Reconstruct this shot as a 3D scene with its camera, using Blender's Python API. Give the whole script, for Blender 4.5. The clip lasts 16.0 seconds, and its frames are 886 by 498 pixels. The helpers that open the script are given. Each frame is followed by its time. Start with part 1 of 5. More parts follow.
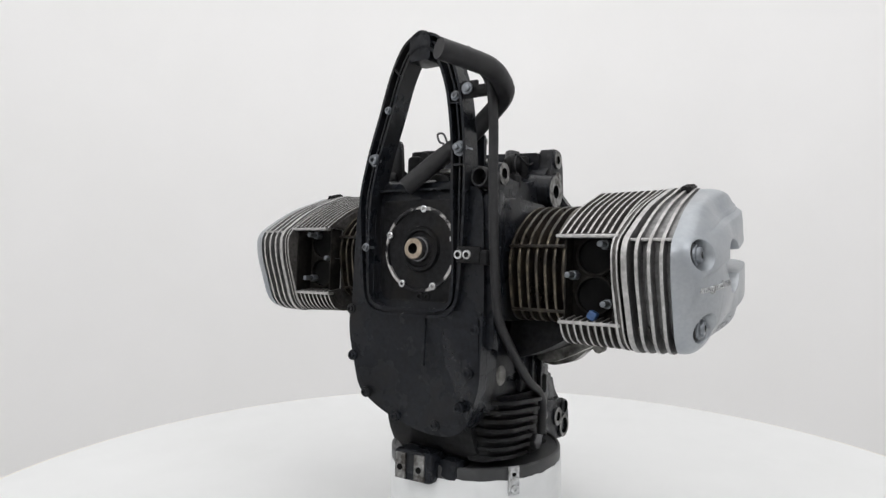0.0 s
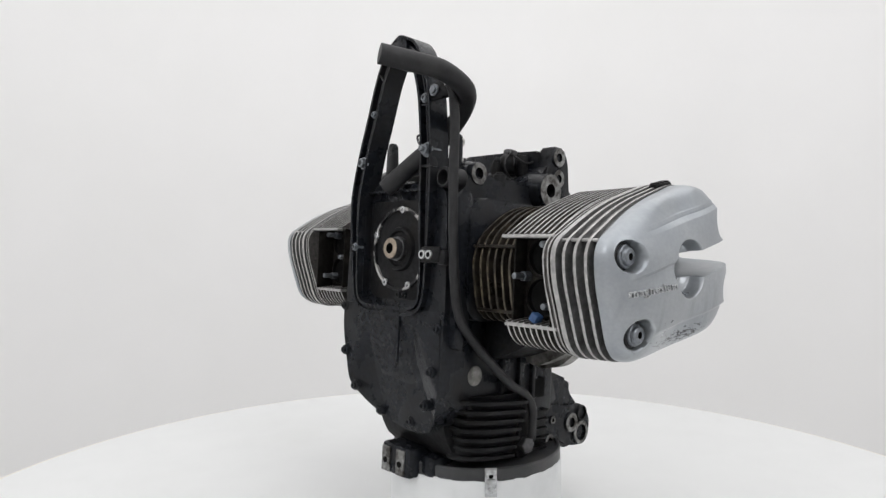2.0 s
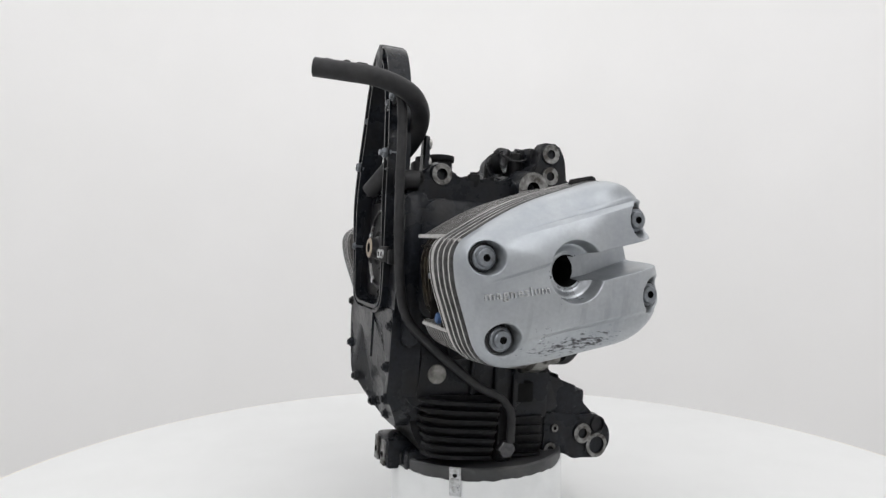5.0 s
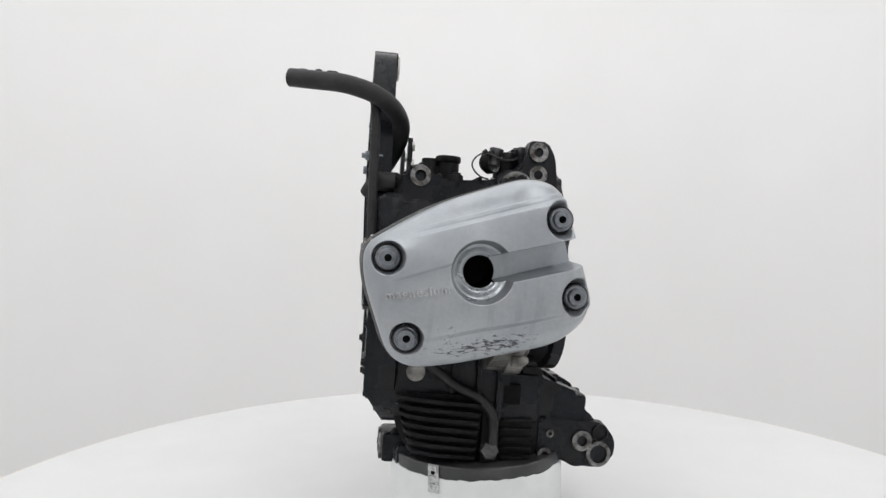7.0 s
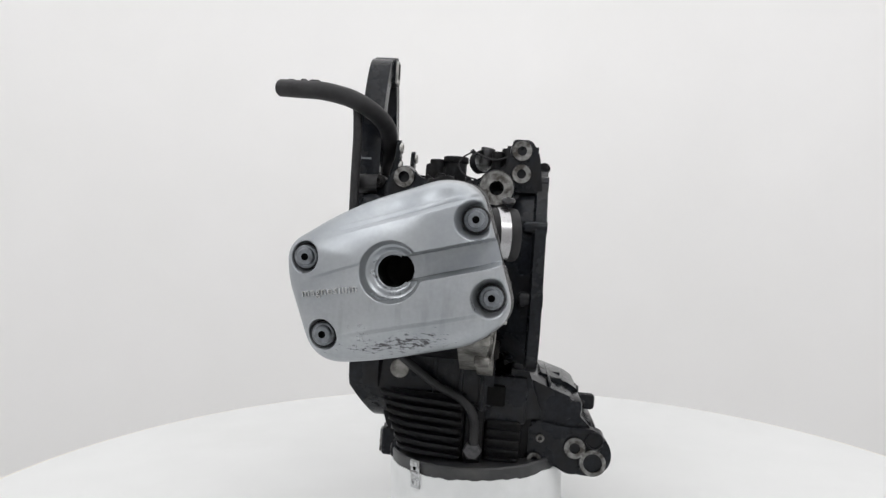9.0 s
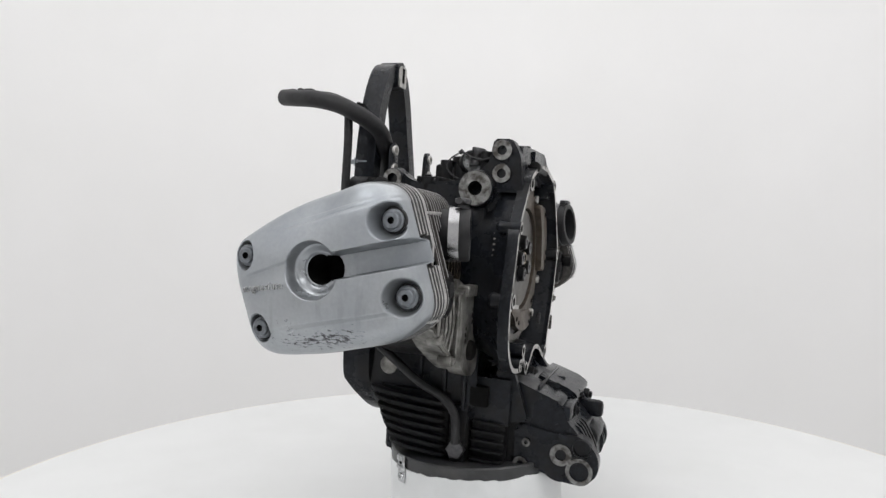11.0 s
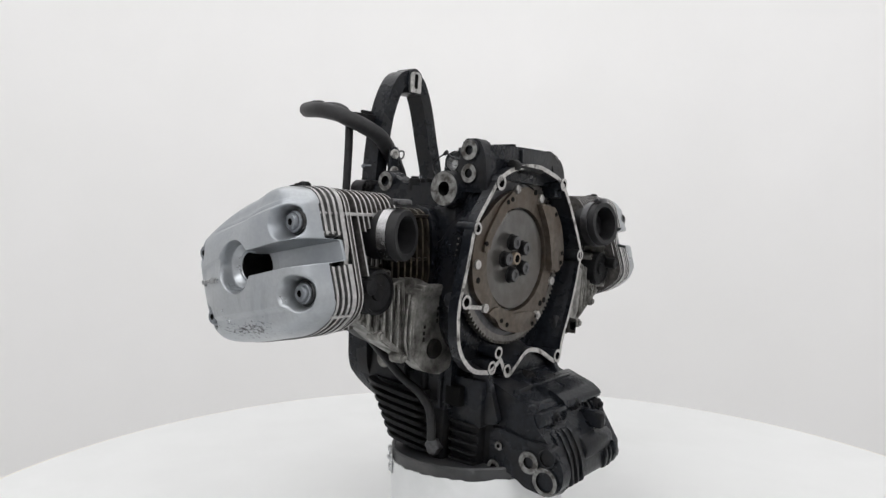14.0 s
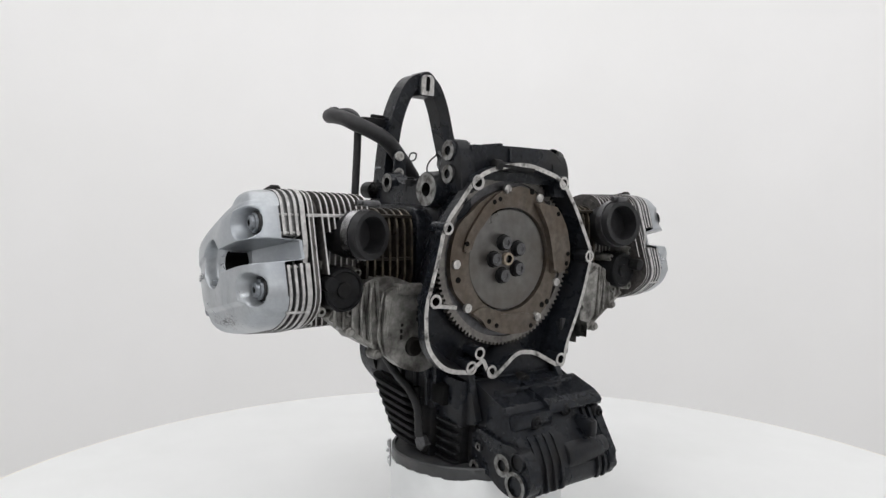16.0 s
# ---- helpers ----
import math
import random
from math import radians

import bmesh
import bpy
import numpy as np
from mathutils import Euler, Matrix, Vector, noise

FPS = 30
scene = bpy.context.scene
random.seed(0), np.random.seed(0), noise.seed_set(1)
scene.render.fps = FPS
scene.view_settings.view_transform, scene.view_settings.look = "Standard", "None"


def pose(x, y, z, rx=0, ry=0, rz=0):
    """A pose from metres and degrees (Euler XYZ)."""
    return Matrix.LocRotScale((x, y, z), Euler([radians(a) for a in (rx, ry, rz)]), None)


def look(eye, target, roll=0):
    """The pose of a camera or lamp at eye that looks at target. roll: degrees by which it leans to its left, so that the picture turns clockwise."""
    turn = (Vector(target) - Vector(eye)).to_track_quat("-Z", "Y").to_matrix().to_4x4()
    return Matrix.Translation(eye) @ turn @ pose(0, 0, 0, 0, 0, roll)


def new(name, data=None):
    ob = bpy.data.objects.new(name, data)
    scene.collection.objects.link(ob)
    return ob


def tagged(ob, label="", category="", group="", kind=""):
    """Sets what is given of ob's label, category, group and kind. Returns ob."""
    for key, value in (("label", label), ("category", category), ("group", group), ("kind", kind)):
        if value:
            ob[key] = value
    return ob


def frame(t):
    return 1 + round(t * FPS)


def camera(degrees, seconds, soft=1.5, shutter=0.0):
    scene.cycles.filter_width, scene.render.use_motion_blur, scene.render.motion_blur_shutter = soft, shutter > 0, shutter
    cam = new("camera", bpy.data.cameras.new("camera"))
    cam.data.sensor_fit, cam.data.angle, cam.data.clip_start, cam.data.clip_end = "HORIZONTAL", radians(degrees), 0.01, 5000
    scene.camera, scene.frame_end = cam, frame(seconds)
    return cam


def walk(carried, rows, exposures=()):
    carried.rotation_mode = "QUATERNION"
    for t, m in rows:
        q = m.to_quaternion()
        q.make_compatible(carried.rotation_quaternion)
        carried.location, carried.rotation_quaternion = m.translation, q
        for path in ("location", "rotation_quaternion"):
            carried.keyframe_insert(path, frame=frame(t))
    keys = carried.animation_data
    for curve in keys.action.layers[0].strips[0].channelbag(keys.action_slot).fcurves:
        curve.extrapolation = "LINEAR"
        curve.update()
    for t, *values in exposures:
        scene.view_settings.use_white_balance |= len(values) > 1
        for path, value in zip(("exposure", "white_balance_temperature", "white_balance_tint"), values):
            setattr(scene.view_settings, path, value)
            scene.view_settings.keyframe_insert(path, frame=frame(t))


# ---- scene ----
FOV, EYE_Z, TOP_Z = 66.138, 0.865, 0.450
cam = camera(FOV, 16.0, soft=1.4)
EYE = pose(0, -1.0, EYE_Z, 90 - 1.167, 0, 2.707) @ pose(0, 0, 0, 0, 0, -0.145)
walk(cam, [(0.0, EYE), (16.0, EYE)])

# ---- light: a white photo tent under one wide ceiling diffuser, with two added wall fills ----
scene.view_settings.exposure = 0.0
world = bpy.data.worlds.new("world")
scene.world = world
world.use_nodes = True
world.node_tree.nodes["Background"].inputs[0].default_value = (1, 1, 1, 1)
world.node_tree.nodes["Background"].inputs[1].default_value = 0.3


def area_lamp(name, eye, target, sx, sy, power, colour=(1, 1, 1)):
    data = bpy.data.lights.new(name, "AREA")
    data.shape, data.size, data.size_y, data.energy, data.color = "RECTANGLE", sx, sy, power, colour
    ob = new(name, data)
    ob.matrix_world = look(eye, target)
    return ob


area_lamp("ceiling_lamp", (0, 0.1, 2.36), (0, 0.1, 0), 2.6, 2.6, 23, (1.0, 0.992, 0.994))
# unseen fills added behind the camera to brighten the back wall
area_lamp("wall_fill", (-1.0, -1.5, 2.1), (-0.2, 1.6, 1.5), 0.9, 0.7, 8.6, (1.0, 0.992, 0.994))
area_lamp("wall_fill", (1.0, -1.5, 2.1), (0.2, 1.6, 1.55), 0.9, 0.7, 7.9, (1.0, 0.992, 0.994))


# ---- materials ----
def material(name, base, rough=0.5, metal=0.0, grain=60.0, vary=0.25, bump=0.1, stain=None, stain_scale=9.0, stain_cut=(0.52, 0.68), coat=0.0, spec=0.5, swing=0.11, wave=0.0):
    """Two scales of variation: fine grain with relief, and broad stains."""
    m = bpy.data.materials.new(name)
    m.use_nodes = True
    nt = m.node_tree
    bsdf = nt.nodes["Principled BSDF"]
    tc = nt.nodes.new("ShaderNodeTexCoord")
    fine = nt.nodes.new("ShaderNodeTexNoise")
    fine.inputs["Scale"].default_value = grain
    fine.inputs["Detail"].default_value = 6
    nt.links.new(tc.outputs["Object"], fine.inputs["Vector"])
    broad = nt.nodes.new("ShaderNodeTexNoise")
    broad.inputs["Scale"].default_value = stain_scale
    broad.inputs["Detail"].default_value = 8
    broad.inputs["Roughness"].default_value = 0.62
    nt.links.new(tc.outputs["Object"], broad.inputs["Vector"])
    ramp = nt.nodes.new("ShaderNodeMapRange")
    ramp.inputs[1].default_value, ramp.inputs[2].default_value = 0.3, 0.7
    ramp.inputs[3].default_value, ramp.inputs[4].default_value = 1 - vary, 1 + vary
    nt.links.new(fine.outputs["Fac"], ramp.inputs[0])
    mul = nt.nodes.new("ShaderNodeMix")
    mul.data_type, mul.blend_type = "RGBA", "MULTIPLY"
    mul.inputs["Factor"].default_value = 1
    mul.inputs["A"].default_value = (*base, 1)
    nt.links.new(ramp.outputs[0], mul.inputs["B"])
    mask = nt.nodes.new("ShaderNodeMapRange")
    mask.inputs[1].default_value, mask.inputs[2].default_value = stain_cut
    nt.links.new(broad.outputs["Fac"], mask.inputs[0])
    mix = nt.nodes.new("ShaderNodeMix")
    mix.data_type = "RGBA"
    mix.inputs["B"].default_value = (*(stain or [c * (1 - vary) for c in base]), 1)
    nt.links.new(mul.outputs["Result"], mix.inputs["A"])
    nt.links.new(mask.outputs[0], mix.inputs["Factor"])
    nt.links.new(mix.outputs["Result"], bsdf.inputs["Base Color"])
    rr = nt.nodes.new("ShaderNodeMapRange")
    rr.inputs[1].default_value, rr.inputs[2].default_value = 0.3, 0.7
    rr.inputs[3].default_value, rr.inputs[4].default_value = max(rough - swing, 0.05), min(rough + swing, 1)
    nt.links.new(broad.outputs["Fac"], rr.inputs[0])
    nt.links.new(rr.outputs[0], bsdf.inputs["Roughness"])
    bsdf.inputs["Metallic"].default_value = metal
    bsdf.inputs["Specular IOR Level"].default_value = spec
    bsdf.inputs["Coat Weight"].default_value = coat
    bp = nt.nodes.new("ShaderNodeBump")
    bp.inputs["Strength"].default_value = bump
    bp.inputs["Distance"].default_value = 0.002
    nt.links.new(fine.outputs["Fac"], bp.inputs["Height"])
    if wave:
        # uneven casting under the paint
        lumps = nt.nodes.new("ShaderNodeBump")
        lumps.inputs["Strength"].default_value = wave
        lumps.inputs["Distance"].default_value = 0.006
        nt.links.new(broad.outputs["Fac"], lumps.inputs["Height"])
        nt.links.new(lumps.outputs["Normal"], bp.inputs["Normal"])
    nt.links.new(bp.outputs["Normal"], bsdf.inputs["Normal"])
    return m


TENT = material("tent_cloth", (0.870, 0.868, 0.868), 0.9, grain=3, vary=0.012, bump=0.0, stain=(0.856, 0.856, 0.850), stain_scale=1.1, stain_cut=(0.4, 0.75))
DISC = material("white_laminate", (0.77, 0.78, 0.78), 0.45, grain=9, vary=0.015, bump=0.0, stain=(0.755, 0.765, 0.762), stain_scale=3)
DISC_EDGE = material("edge_band", (0.80, 0.76, 0.68), 0.5, grain=30, vary=0.05)
BLACK = material("satin_black_paint", (0.0108, 0.0122, 0.0154), 0.27, spec=0.20, grain=170, vary=0.4, bump=0.16, stain=(0.0160, 0.0150, 0.0145), stain_scale=17, stain_cut=(0.50, 0.74), swing=0.18, wave=0.08)
# duller, darker copy of the black; on the sump it paints in shade
BLACK_DULL = material("dull_black_paint", (0.0100, 0.0102, 0.0112), 0.48, spec=0.12, grain=160, vary=0.5, bump=0.3, stain=(0.019, 0.0175, 0.016), stain_scale=22, stain_cut=(0.5, 0.75))
RUBBER = material("black_rubber", (0.014, 0.014, 0.0155), 0.55, spec=0.35, grain=120, vary=0.3, bump=0.15, stain=(0.026, 0.026, 0.027), stain_scale=25)
ALU = material("worn_aluminium", (0.48, 0.47, 0.455), 0.42, 0.7, grain=160, vary=0.3, bump=0.25, stain=(0.07, 0.066, 0.062), stain_scale=55, stain_cut=(0.52, 0.66))
EDGE = material("bare_fin_edge", (0.43, 0.425, 0.42), 0.42, 0.6, grain=150, vary=0.25, bump=0.15, stain=(0.25, 0.24, 0.23), stain_scale=40, stain_cut=(0.55, 0.75))
FIN = material("grey_cast_fin", (0.085, 0.08, 0.076), 0.6, 0.25, grain=180, vary=0.4, bump=0.3, stain=(0.04, 0.037, 0.034), stain_scale=25)
BARREL = material("oil_stained_fin", (0.020, 0.017, 0.014), 0.36, 0.0, spec=0.2, grain=160, vary=0.4, bump=0.3, stain=(0.060, 0.050, 0.036), stain_scale=30, swing=0.2)
BARREL_EDGE = material("oil_stained_edge", (0.19, 0.162, 0.115), 0.34, 0.5, grain=160, vary=0.35, bump=0.3, stain=(0.034, 0.029, 0.023), stain_scale=24, stain_cut=(0.38, 0.56), swing=0.18)
CAST = material("grimy_cast_aluminium", (0.25, 0.245, 0.23), 0.42, 0.5, grain=130, vary=0.35, bump=0.3, stain=(0.050, 0.046, 0.042), stain_scale=26, stain_cut=(0.46, 0.66), swing=0.16, wave=0.12)
FLAKED = material("flaked_ring_paint", (0.46, 0.45, 0.44), 0.4, 0.6, grain=160, vary=0.25, bump=0.2, stain=(0.016, 0.016, 0.018), stain_scale=34, stain_cut=(0.50, 0.55))
FIN_SILVER = material("dull_silver_fin", (0.20, 0.20, 0.20), 0.45, 0.5, grain=180, vary=0.25, bump=0.2, stain=(0.10, 0.10, 0.10), stain_scale=30)
NIPPLE = material("crumpled_foil", (0.62, 0.63, 0.64), 0.3, 0.6, grain=90, vary=0.2, bump=0.6, stain=(0.30, 0.30, 0.31), stain_scale=70, stain_cut=(0.5, 0.6))
STEEL = material("zinc_steel", (0.55, 0.56, 0.57), 0.32, 0.9, grain=200, vary=0.2, bump=0.1, stain=(0.25, 0.24, 0.23), stain_scale=60)
BOLT = material("grey_bolt_steel", (0.20, 0.215, 0.235), 0.4, 0.8, grain=200, vary=0.2, bump=0.1, stain=(0.10, 0.105, 0.11), stain_scale=60)
DARK_STEEL = material("dark_steel", (0.10, 0.10, 0.105), 0.4, 0.7, grain=200, vary=0.3, bump=0.2, stain=(0.05, 0.05, 0.05), stain_scale=50)
RUSTY = material("browned_clutch_steel", (0.105, 0.088, 0.072), 0.42, 0.55, grain=110, vary=0.3, bump=0.2, stain=(0.085, 0.062, 0.045), stain_scale=18, stain_cut=(0.45, 0.7))
PLATE = material("dull_pressure_plate", (0.135, 0.131, 0.126), 0.34, 0.75, grain=70, vary=0.15, bump=0.08, stain=(0.10, 0.09, 0.078), stain_scale=12, stain_cut=(0.45, 0.7))
TAN = material("tarnished_shaft", (0.36, 0.30, 0.235), 0.5, 0.6, grain=160, vary=0.25, bump=0.2)
CHROME = material("clamp_steel", (0.40, 0.40, 0.41), 0.27, 1.0, grain=90, vary=0.1, bump=0.05)
GEAR = material("ring_gear_steel", (0.17, 0.16, 0.15), 0.45, 0.7, grain=150, vary=0.3, bump=0.2)
# near-black base: shade of the deep exhaust pocket is put into the colour
DARK_CAST = material("dark_casting", (0.011, 0.010, 0.009), 0.6, 0.0, spec=0.1, grain=120, vary=0.5, bump=0.3, stain=(0.035, 0.032, 0.028), stain_scale=40, stain_cut=(0.54, 0.72))
BOSS = material("half_bare_boss", (0.23, 0.23, 0.225), 0.45, 0.55, grain=150, vary=0.35, bump=0.25, stain=(0.055, 0.050, 0.045), stain_scale=70, stain_cut=(0.44, 0.60))
# near-black for bores, slots and gaps: their shade as colour
RECESS_SHADE = material("recess_shade_black", (0.008, 0.008, 0.008), 0.8, grain=80, vary=0.3, spec=0.05)
DRUM = material("white_drum_paint", (0.80, 0.815, 0.82), 0.4, grain=30, vary=0.03, bump=0.05, stain=(0.70, 0.72, 0.72), stain_scale=10, stain_cut=(0.55, 0.8))
BAND = material("dark_grey_band", (0.036, 0.037, 0.039), 0.42, grain=60, vary=0.25, bump=0.15, stain=(0.075, 0.073, 0.07), stain_scale=12)
BLUE = material("blue_plug", (0.04, 0.10, 0.24), 0.5, grain=100, vary=0.3)


def silver_paint():
    """Silver lacquer with grazed black scuffs along the lower edge."""
    m = material("silver_lacquer", (0.375, 0.395, 0.415), 0.35, 0.66, grain=240, vary=0.06, bump=0.04, stain=(0.29, 0.315, 0.345), stain_scale=11, stain_cut=(0.42, 0.75), coat=0.10)
    nt = m.node_tree
    bsdf = nt.nodes["Principled BSDF"]
    was = bsdf.inputs["Base Color"].links[0].from_socket
    tc = nt.nodes.new("ShaderNodeTexCoord")
    mp = nt.nodes.new("ShaderNodeMapping")
    mp.inputs["Rotation"].default_value = (0, radians(-10), 0)
    mp.inputs["Scale"].default_value = (0.5, 1, 1.3)
    nt.links.new(tc.outputs["Object"], mp.inputs["Vector"])
    n = nt.nodes.new("ShaderNodeTexNoise")
    n.inputs["Scale"].default_value, n.inputs["Detail"].default_value, n.inputs["Roughness"].default_value = 250, 6, 0.70
    nt.links.new(mp.outputs[0], n.inputs["Vector"])
    sep = nt.nodes.new("ShaderNodeSeparateXYZ")
    nt.links.new(tc.outputs["Object"], sep.inputs[0])

    def band(socket, lo, mid, hi):
        a = nt.nodes.new("ShaderNodeMapRange")
        a.inputs[1].default_value, a.inputs[2].default_value = lo, mid
        nt.links.new(socket, a.inputs[0])
        b = nt.nodes.new("ShaderNodeMapRange")
        b.inputs[1].default_value, b.inputs[2].default_value = hi, mid
        nt.links.new(socket, b.inputs[0])
        c = nt.nodes.new("ShaderNodeMath")
        c.operation = "MULTIPLY"
        nt.links.new(a.outputs[0], c.inputs[0])
        nt.links.new(b.outputs[0], c.inputs[1])
        return c.outputs[0]

    tilt = nt.nodes.new("ShaderNodeMath")
    tilt.operation = "MULTIPLY_ADD"
    tilt.inputs[1].default_value = -0.19
    nt.links.new(sep.outputs[0], tilt.inputs[0])
    nt.links.new(sep.outputs[2], tilt.inputs[2])
    zone = nt.nodes.new("ShaderNodeMath")
    zone.operation = "MULTIPLY"
    nt.links.new(band(tilt.outputs[0], 0.176, 0.199, 0.224), zone.inputs[0])
    nt.links.new(band(sep.outputs[0], -0.17, -0.040, 0.06), zone.inputs[1])
    add = nt.nodes.new("ShaderNodeMath")
    add.operation = "MULTIPLY_ADD"
    add.inputs[1].default_value = 0.34
    nt.links.new(zone.outputs[0], add.inputs[0])
    nt.links.new(n.outputs["Fac"], add.inputs[2])
    cut = nt.nodes.new("ShaderNodeMapRange")
    cut.inputs[1].default_value, cut.inputs[2].default_value = 0.74, 0.82
    nt.links.new(add.outputs[0], cut.inputs[0])
    mix = nt.nodes.new("ShaderNodeMix")
    mix.data_type = "RGBA"
    mix.inputs["B"].default_value = (0.06, 0.06, 0.065, 1)
    # faint runs of dirt down the middle of the cover
    runs = nt.nodes.new("ShaderNodeMapping")
    runs.inputs["Scale"].default_value = (110, 20, 14)
    nt.links.new(tc.outputs["Object"], runs.inputs["Vector"])
    rn = nt.nodes.new("ShaderNodeTexNoise")
    rn.inputs["Scale"].default_value, rn.inputs["Detail"].default_value = 1.0, 3
    nt.links.new(runs.outputs[0], rn.inputs["Vector"])
    rc = nt.nodes.new("ShaderNodeMapRange")
    rc.inputs[1].default_value, rc.inputs[2].default_value, rc.inputs[4].default_value = 0.52, 0.78, 0.55
    nt.links.new(rn.outputs["Fac"], rc.inputs[0])
    low = nt.nodes.new("ShaderNodeMath")
    low.operation = "MULTIPLY"
    nt.links.new(rc.outputs[0], low.inputs[0])
    nt.links.new(band(tilt.outputs[0], 0.185, 0.230, 0.275), low.inputs[1])
    dirt = nt.nodes.new("ShaderNodeMix")
    dirt.data_type = "RGBA"
    dirt.inputs["B"].default_value = (0.20, 0.225, 0.22, 1)
    nt.links.new(was, dirt.inputs["A"])
    nt.links.new(low.outputs[0], dirt.inputs["Factor"])
    nt.links.new(dirt.outputs["Result"], mix.inputs["A"])
    nt.links.new(cut.outputs[0], mix.inputs["Factor"])
    nt.links.new(mix.outputs["Result"], bsdf.inputs["Base Color"])
    return m


SILVER = silver_paint()

# ---- mesh helpers ----
LIFT = Vector((0, 0, 0.300))  # engine parts are drawn about the crank's height and lifted on to the base point


def finish(bm, shift, soft_angle):
    bmesh.ops.recalc_face_normals(bm, faces=bm.faces)
    if shift is not None:
        bmesh.ops.translate(bm, verts=bm.verts, vec=shift)
    for f in bm.faces:
        f.smooth = True
    for e in bm.edges:
        e.smooth = len(e.link_faces) == 2 and e.calc_face_angle(0) < soft_angle


def part(name, bm, mats, parent, label="", shift=LIFT, soft_angle=0.6):
    """Link a bmesh as one mesh object under a thing or a part."""
    finish(bm, shift, soft_angle)
    me = bpy.data.meshes.new(name)
    bm.to_mesh(me)
    bm.free()
    for m in mats if isinstance(mats, (list, tuple)) else [mats]:
        me.materials.append(m)
    ob = new(name, me)
    ob.parent = parent
    if label:
        tagged(ob, label)
    return ob


def box(bm, lo, hi, bevel=0.0, turn=None, seg=2):
    c = (Vector(lo) + Vector(hi)) / 2
    d = [abs(b - a) for a, b in zip(lo, hi)]
    r = bmesh.ops.create_cube(bm, size=1, matrix=Matrix.Translation(c) @ (turn or Matrix()) @ Matrix.Diagonal((*d, 1)))
    if bevel:
        edges = list({e for v in r["verts"] for e in v.link_edges})
        bmesh.ops.bevel(bm, geom=edges, offset=min(bevel, 0.45 * min(d)), segments=seg, affect="EDGES", profile=0.5)


def axis_matrix(p0, p1):
    a, b = Vector(p0), Vector(p1)
    return Matrix.Translation((a + b) / 2) @ (b - a).to_track_quat("Z", "Y").to_matrix().to_4x4(), (b - a).length


def cyl(bm, p0, p1, r, r2=None, seg=24, bevel=0.0):
    m, n = axis_matrix(p0, p1)
    res = bmesh.ops.create_cone(bm, cap_ends=True, segments=seg, radius1=r, radius2=r if r2 is None else r2, depth=n, matrix=m)
    if bevel:
        caps = [e for e in {e for v in res["verts"] for e in v.link_edges} if any(len(f.verts) > 4 for f in e.link_faces)]
        bmesh.ops.bevel(bm, geom=caps, offset=bevel, segments=2, affect="EDGES", profile=0.5)


def lathe(bm, p0, p1, rings, seg=32, mat=None):
    """Turn a profile of (distance along p0-p1, radius) pairs; closed where a radius is zero. mat: material per band."""
    a, d = Vector(p0), (Vector(p1) - Vector(p0)).normalized()
    q = d.to_track_quat("Z", "Y")
    loops = []
    for t, r in rings:
        if r <= 1e-6:
            loops.append([bm.verts.new(a + d * t)])
        else:
            loops.append([bm.verts.new(a + d * t + q @ Vector((r * math.cos(k * math.tau / seg), r * math.sin(k * math.tau / seg), 0))) for k in range(seg)])
    for i, (u, v) in enumerate(zip(loops, loops[1:])):
        for k in range(seg):
            j = (k + 1) % seg
            if len(u) == 1 and len(v) == 1:
                continue
            if len(u) == 1:
                f = bm.faces.new((u[0], v[k], v[j]))
            elif len(v) == 1:
                f = bm.faces.new((u[k], v[0], u[j]))
            else:
                f = bm.faces.new((u[k], v[k], v[j], u[j]))
            if mat:
                f.material_index = mat[i]


def prism(bm, pts, axis, a, b, side=0, cap=0, bevel=0.0):
    """A flat outline drawn across an axis and given thickness from a to b. Returns its faces."""
    def at(p, w):
        return {"x": (w, p[0], p[1]), "y": (p[0], w, p[1]), "z": (p[0], p[1], w)}[axis]
    lo = [bm.verts.new(at(p, a)) for p in pts]
    hi = [bm.verts.new(at(p, b)) for p in pts]
    n = len(pts)
    caps = [bm.faces.new(lo[::-1]), bm.faces.new(hi)]
    sides = [bm.faces.new((lo[i], lo[(i + 1) % n], hi[(i + 1) % n], hi[i])) for i in range(n)]
    for f in caps:
        f.material_index = cap
    for f in sides:
        f.material_index = side
    if bevel:
        edges = list({e for f in caps for e in f.edges})
        bmesh.ops.bevel(bm, geom=edges, offset=bevel, segments=2, affect="EDGES", profile=0.5)
    return caps, sides


def band(bm, outer, inner, axis, a, b, front=0, rest=0):
    """A ring between two outlines of the same count, from a to b; the face at b takes the material 'front'."""
    def at(p, w):
        return {"x": (w, p[0], p[1]), "y": (p[0], w, p[1]), "z": (p[0], p[1], w)}[axis]
    L = [[bm.verts.new(at(p, w)) for p in o] for o, w in ((outer, a), (outer, b), (inner, b), (inner, a))]
    n = len(outer)
    for i in range(4):
        u, v = L[i], L[(i + 1) % 4]
        for k in range(n):
            f = bm.faces.new((u[k], u[(k + 1) % n], v[(k + 1) % n], v[k]))
            f.material_index = front if i == 1 else rest


def rounded(corners, seg=7):
    """A closed outline from corners (u, v, radius)."""
    out, n = [], len(corners)
    for i, (x, y, r) in enumerate(corners):
        p = Vector((x, y))
        a = (Vector(corners[i - 1][:2]) - p)
        b = (Vector(corners[(i + 1) % n][:2]) - p)
        cut = min(r, 0.48 * a.length, 0.48 * b.length)
        if cut < 1e-5:
            out.append((x, y))
            continue
        u, v = p + a.normalized() * cut, p + b.normalized() * cut
        for k in range(seg + 1):
            t = k / seg
            q = u * (1 - t) ** 2 + p * 2 * t * (1 - t) + v * t * t
            out.append((q.x, q.y))
    return out


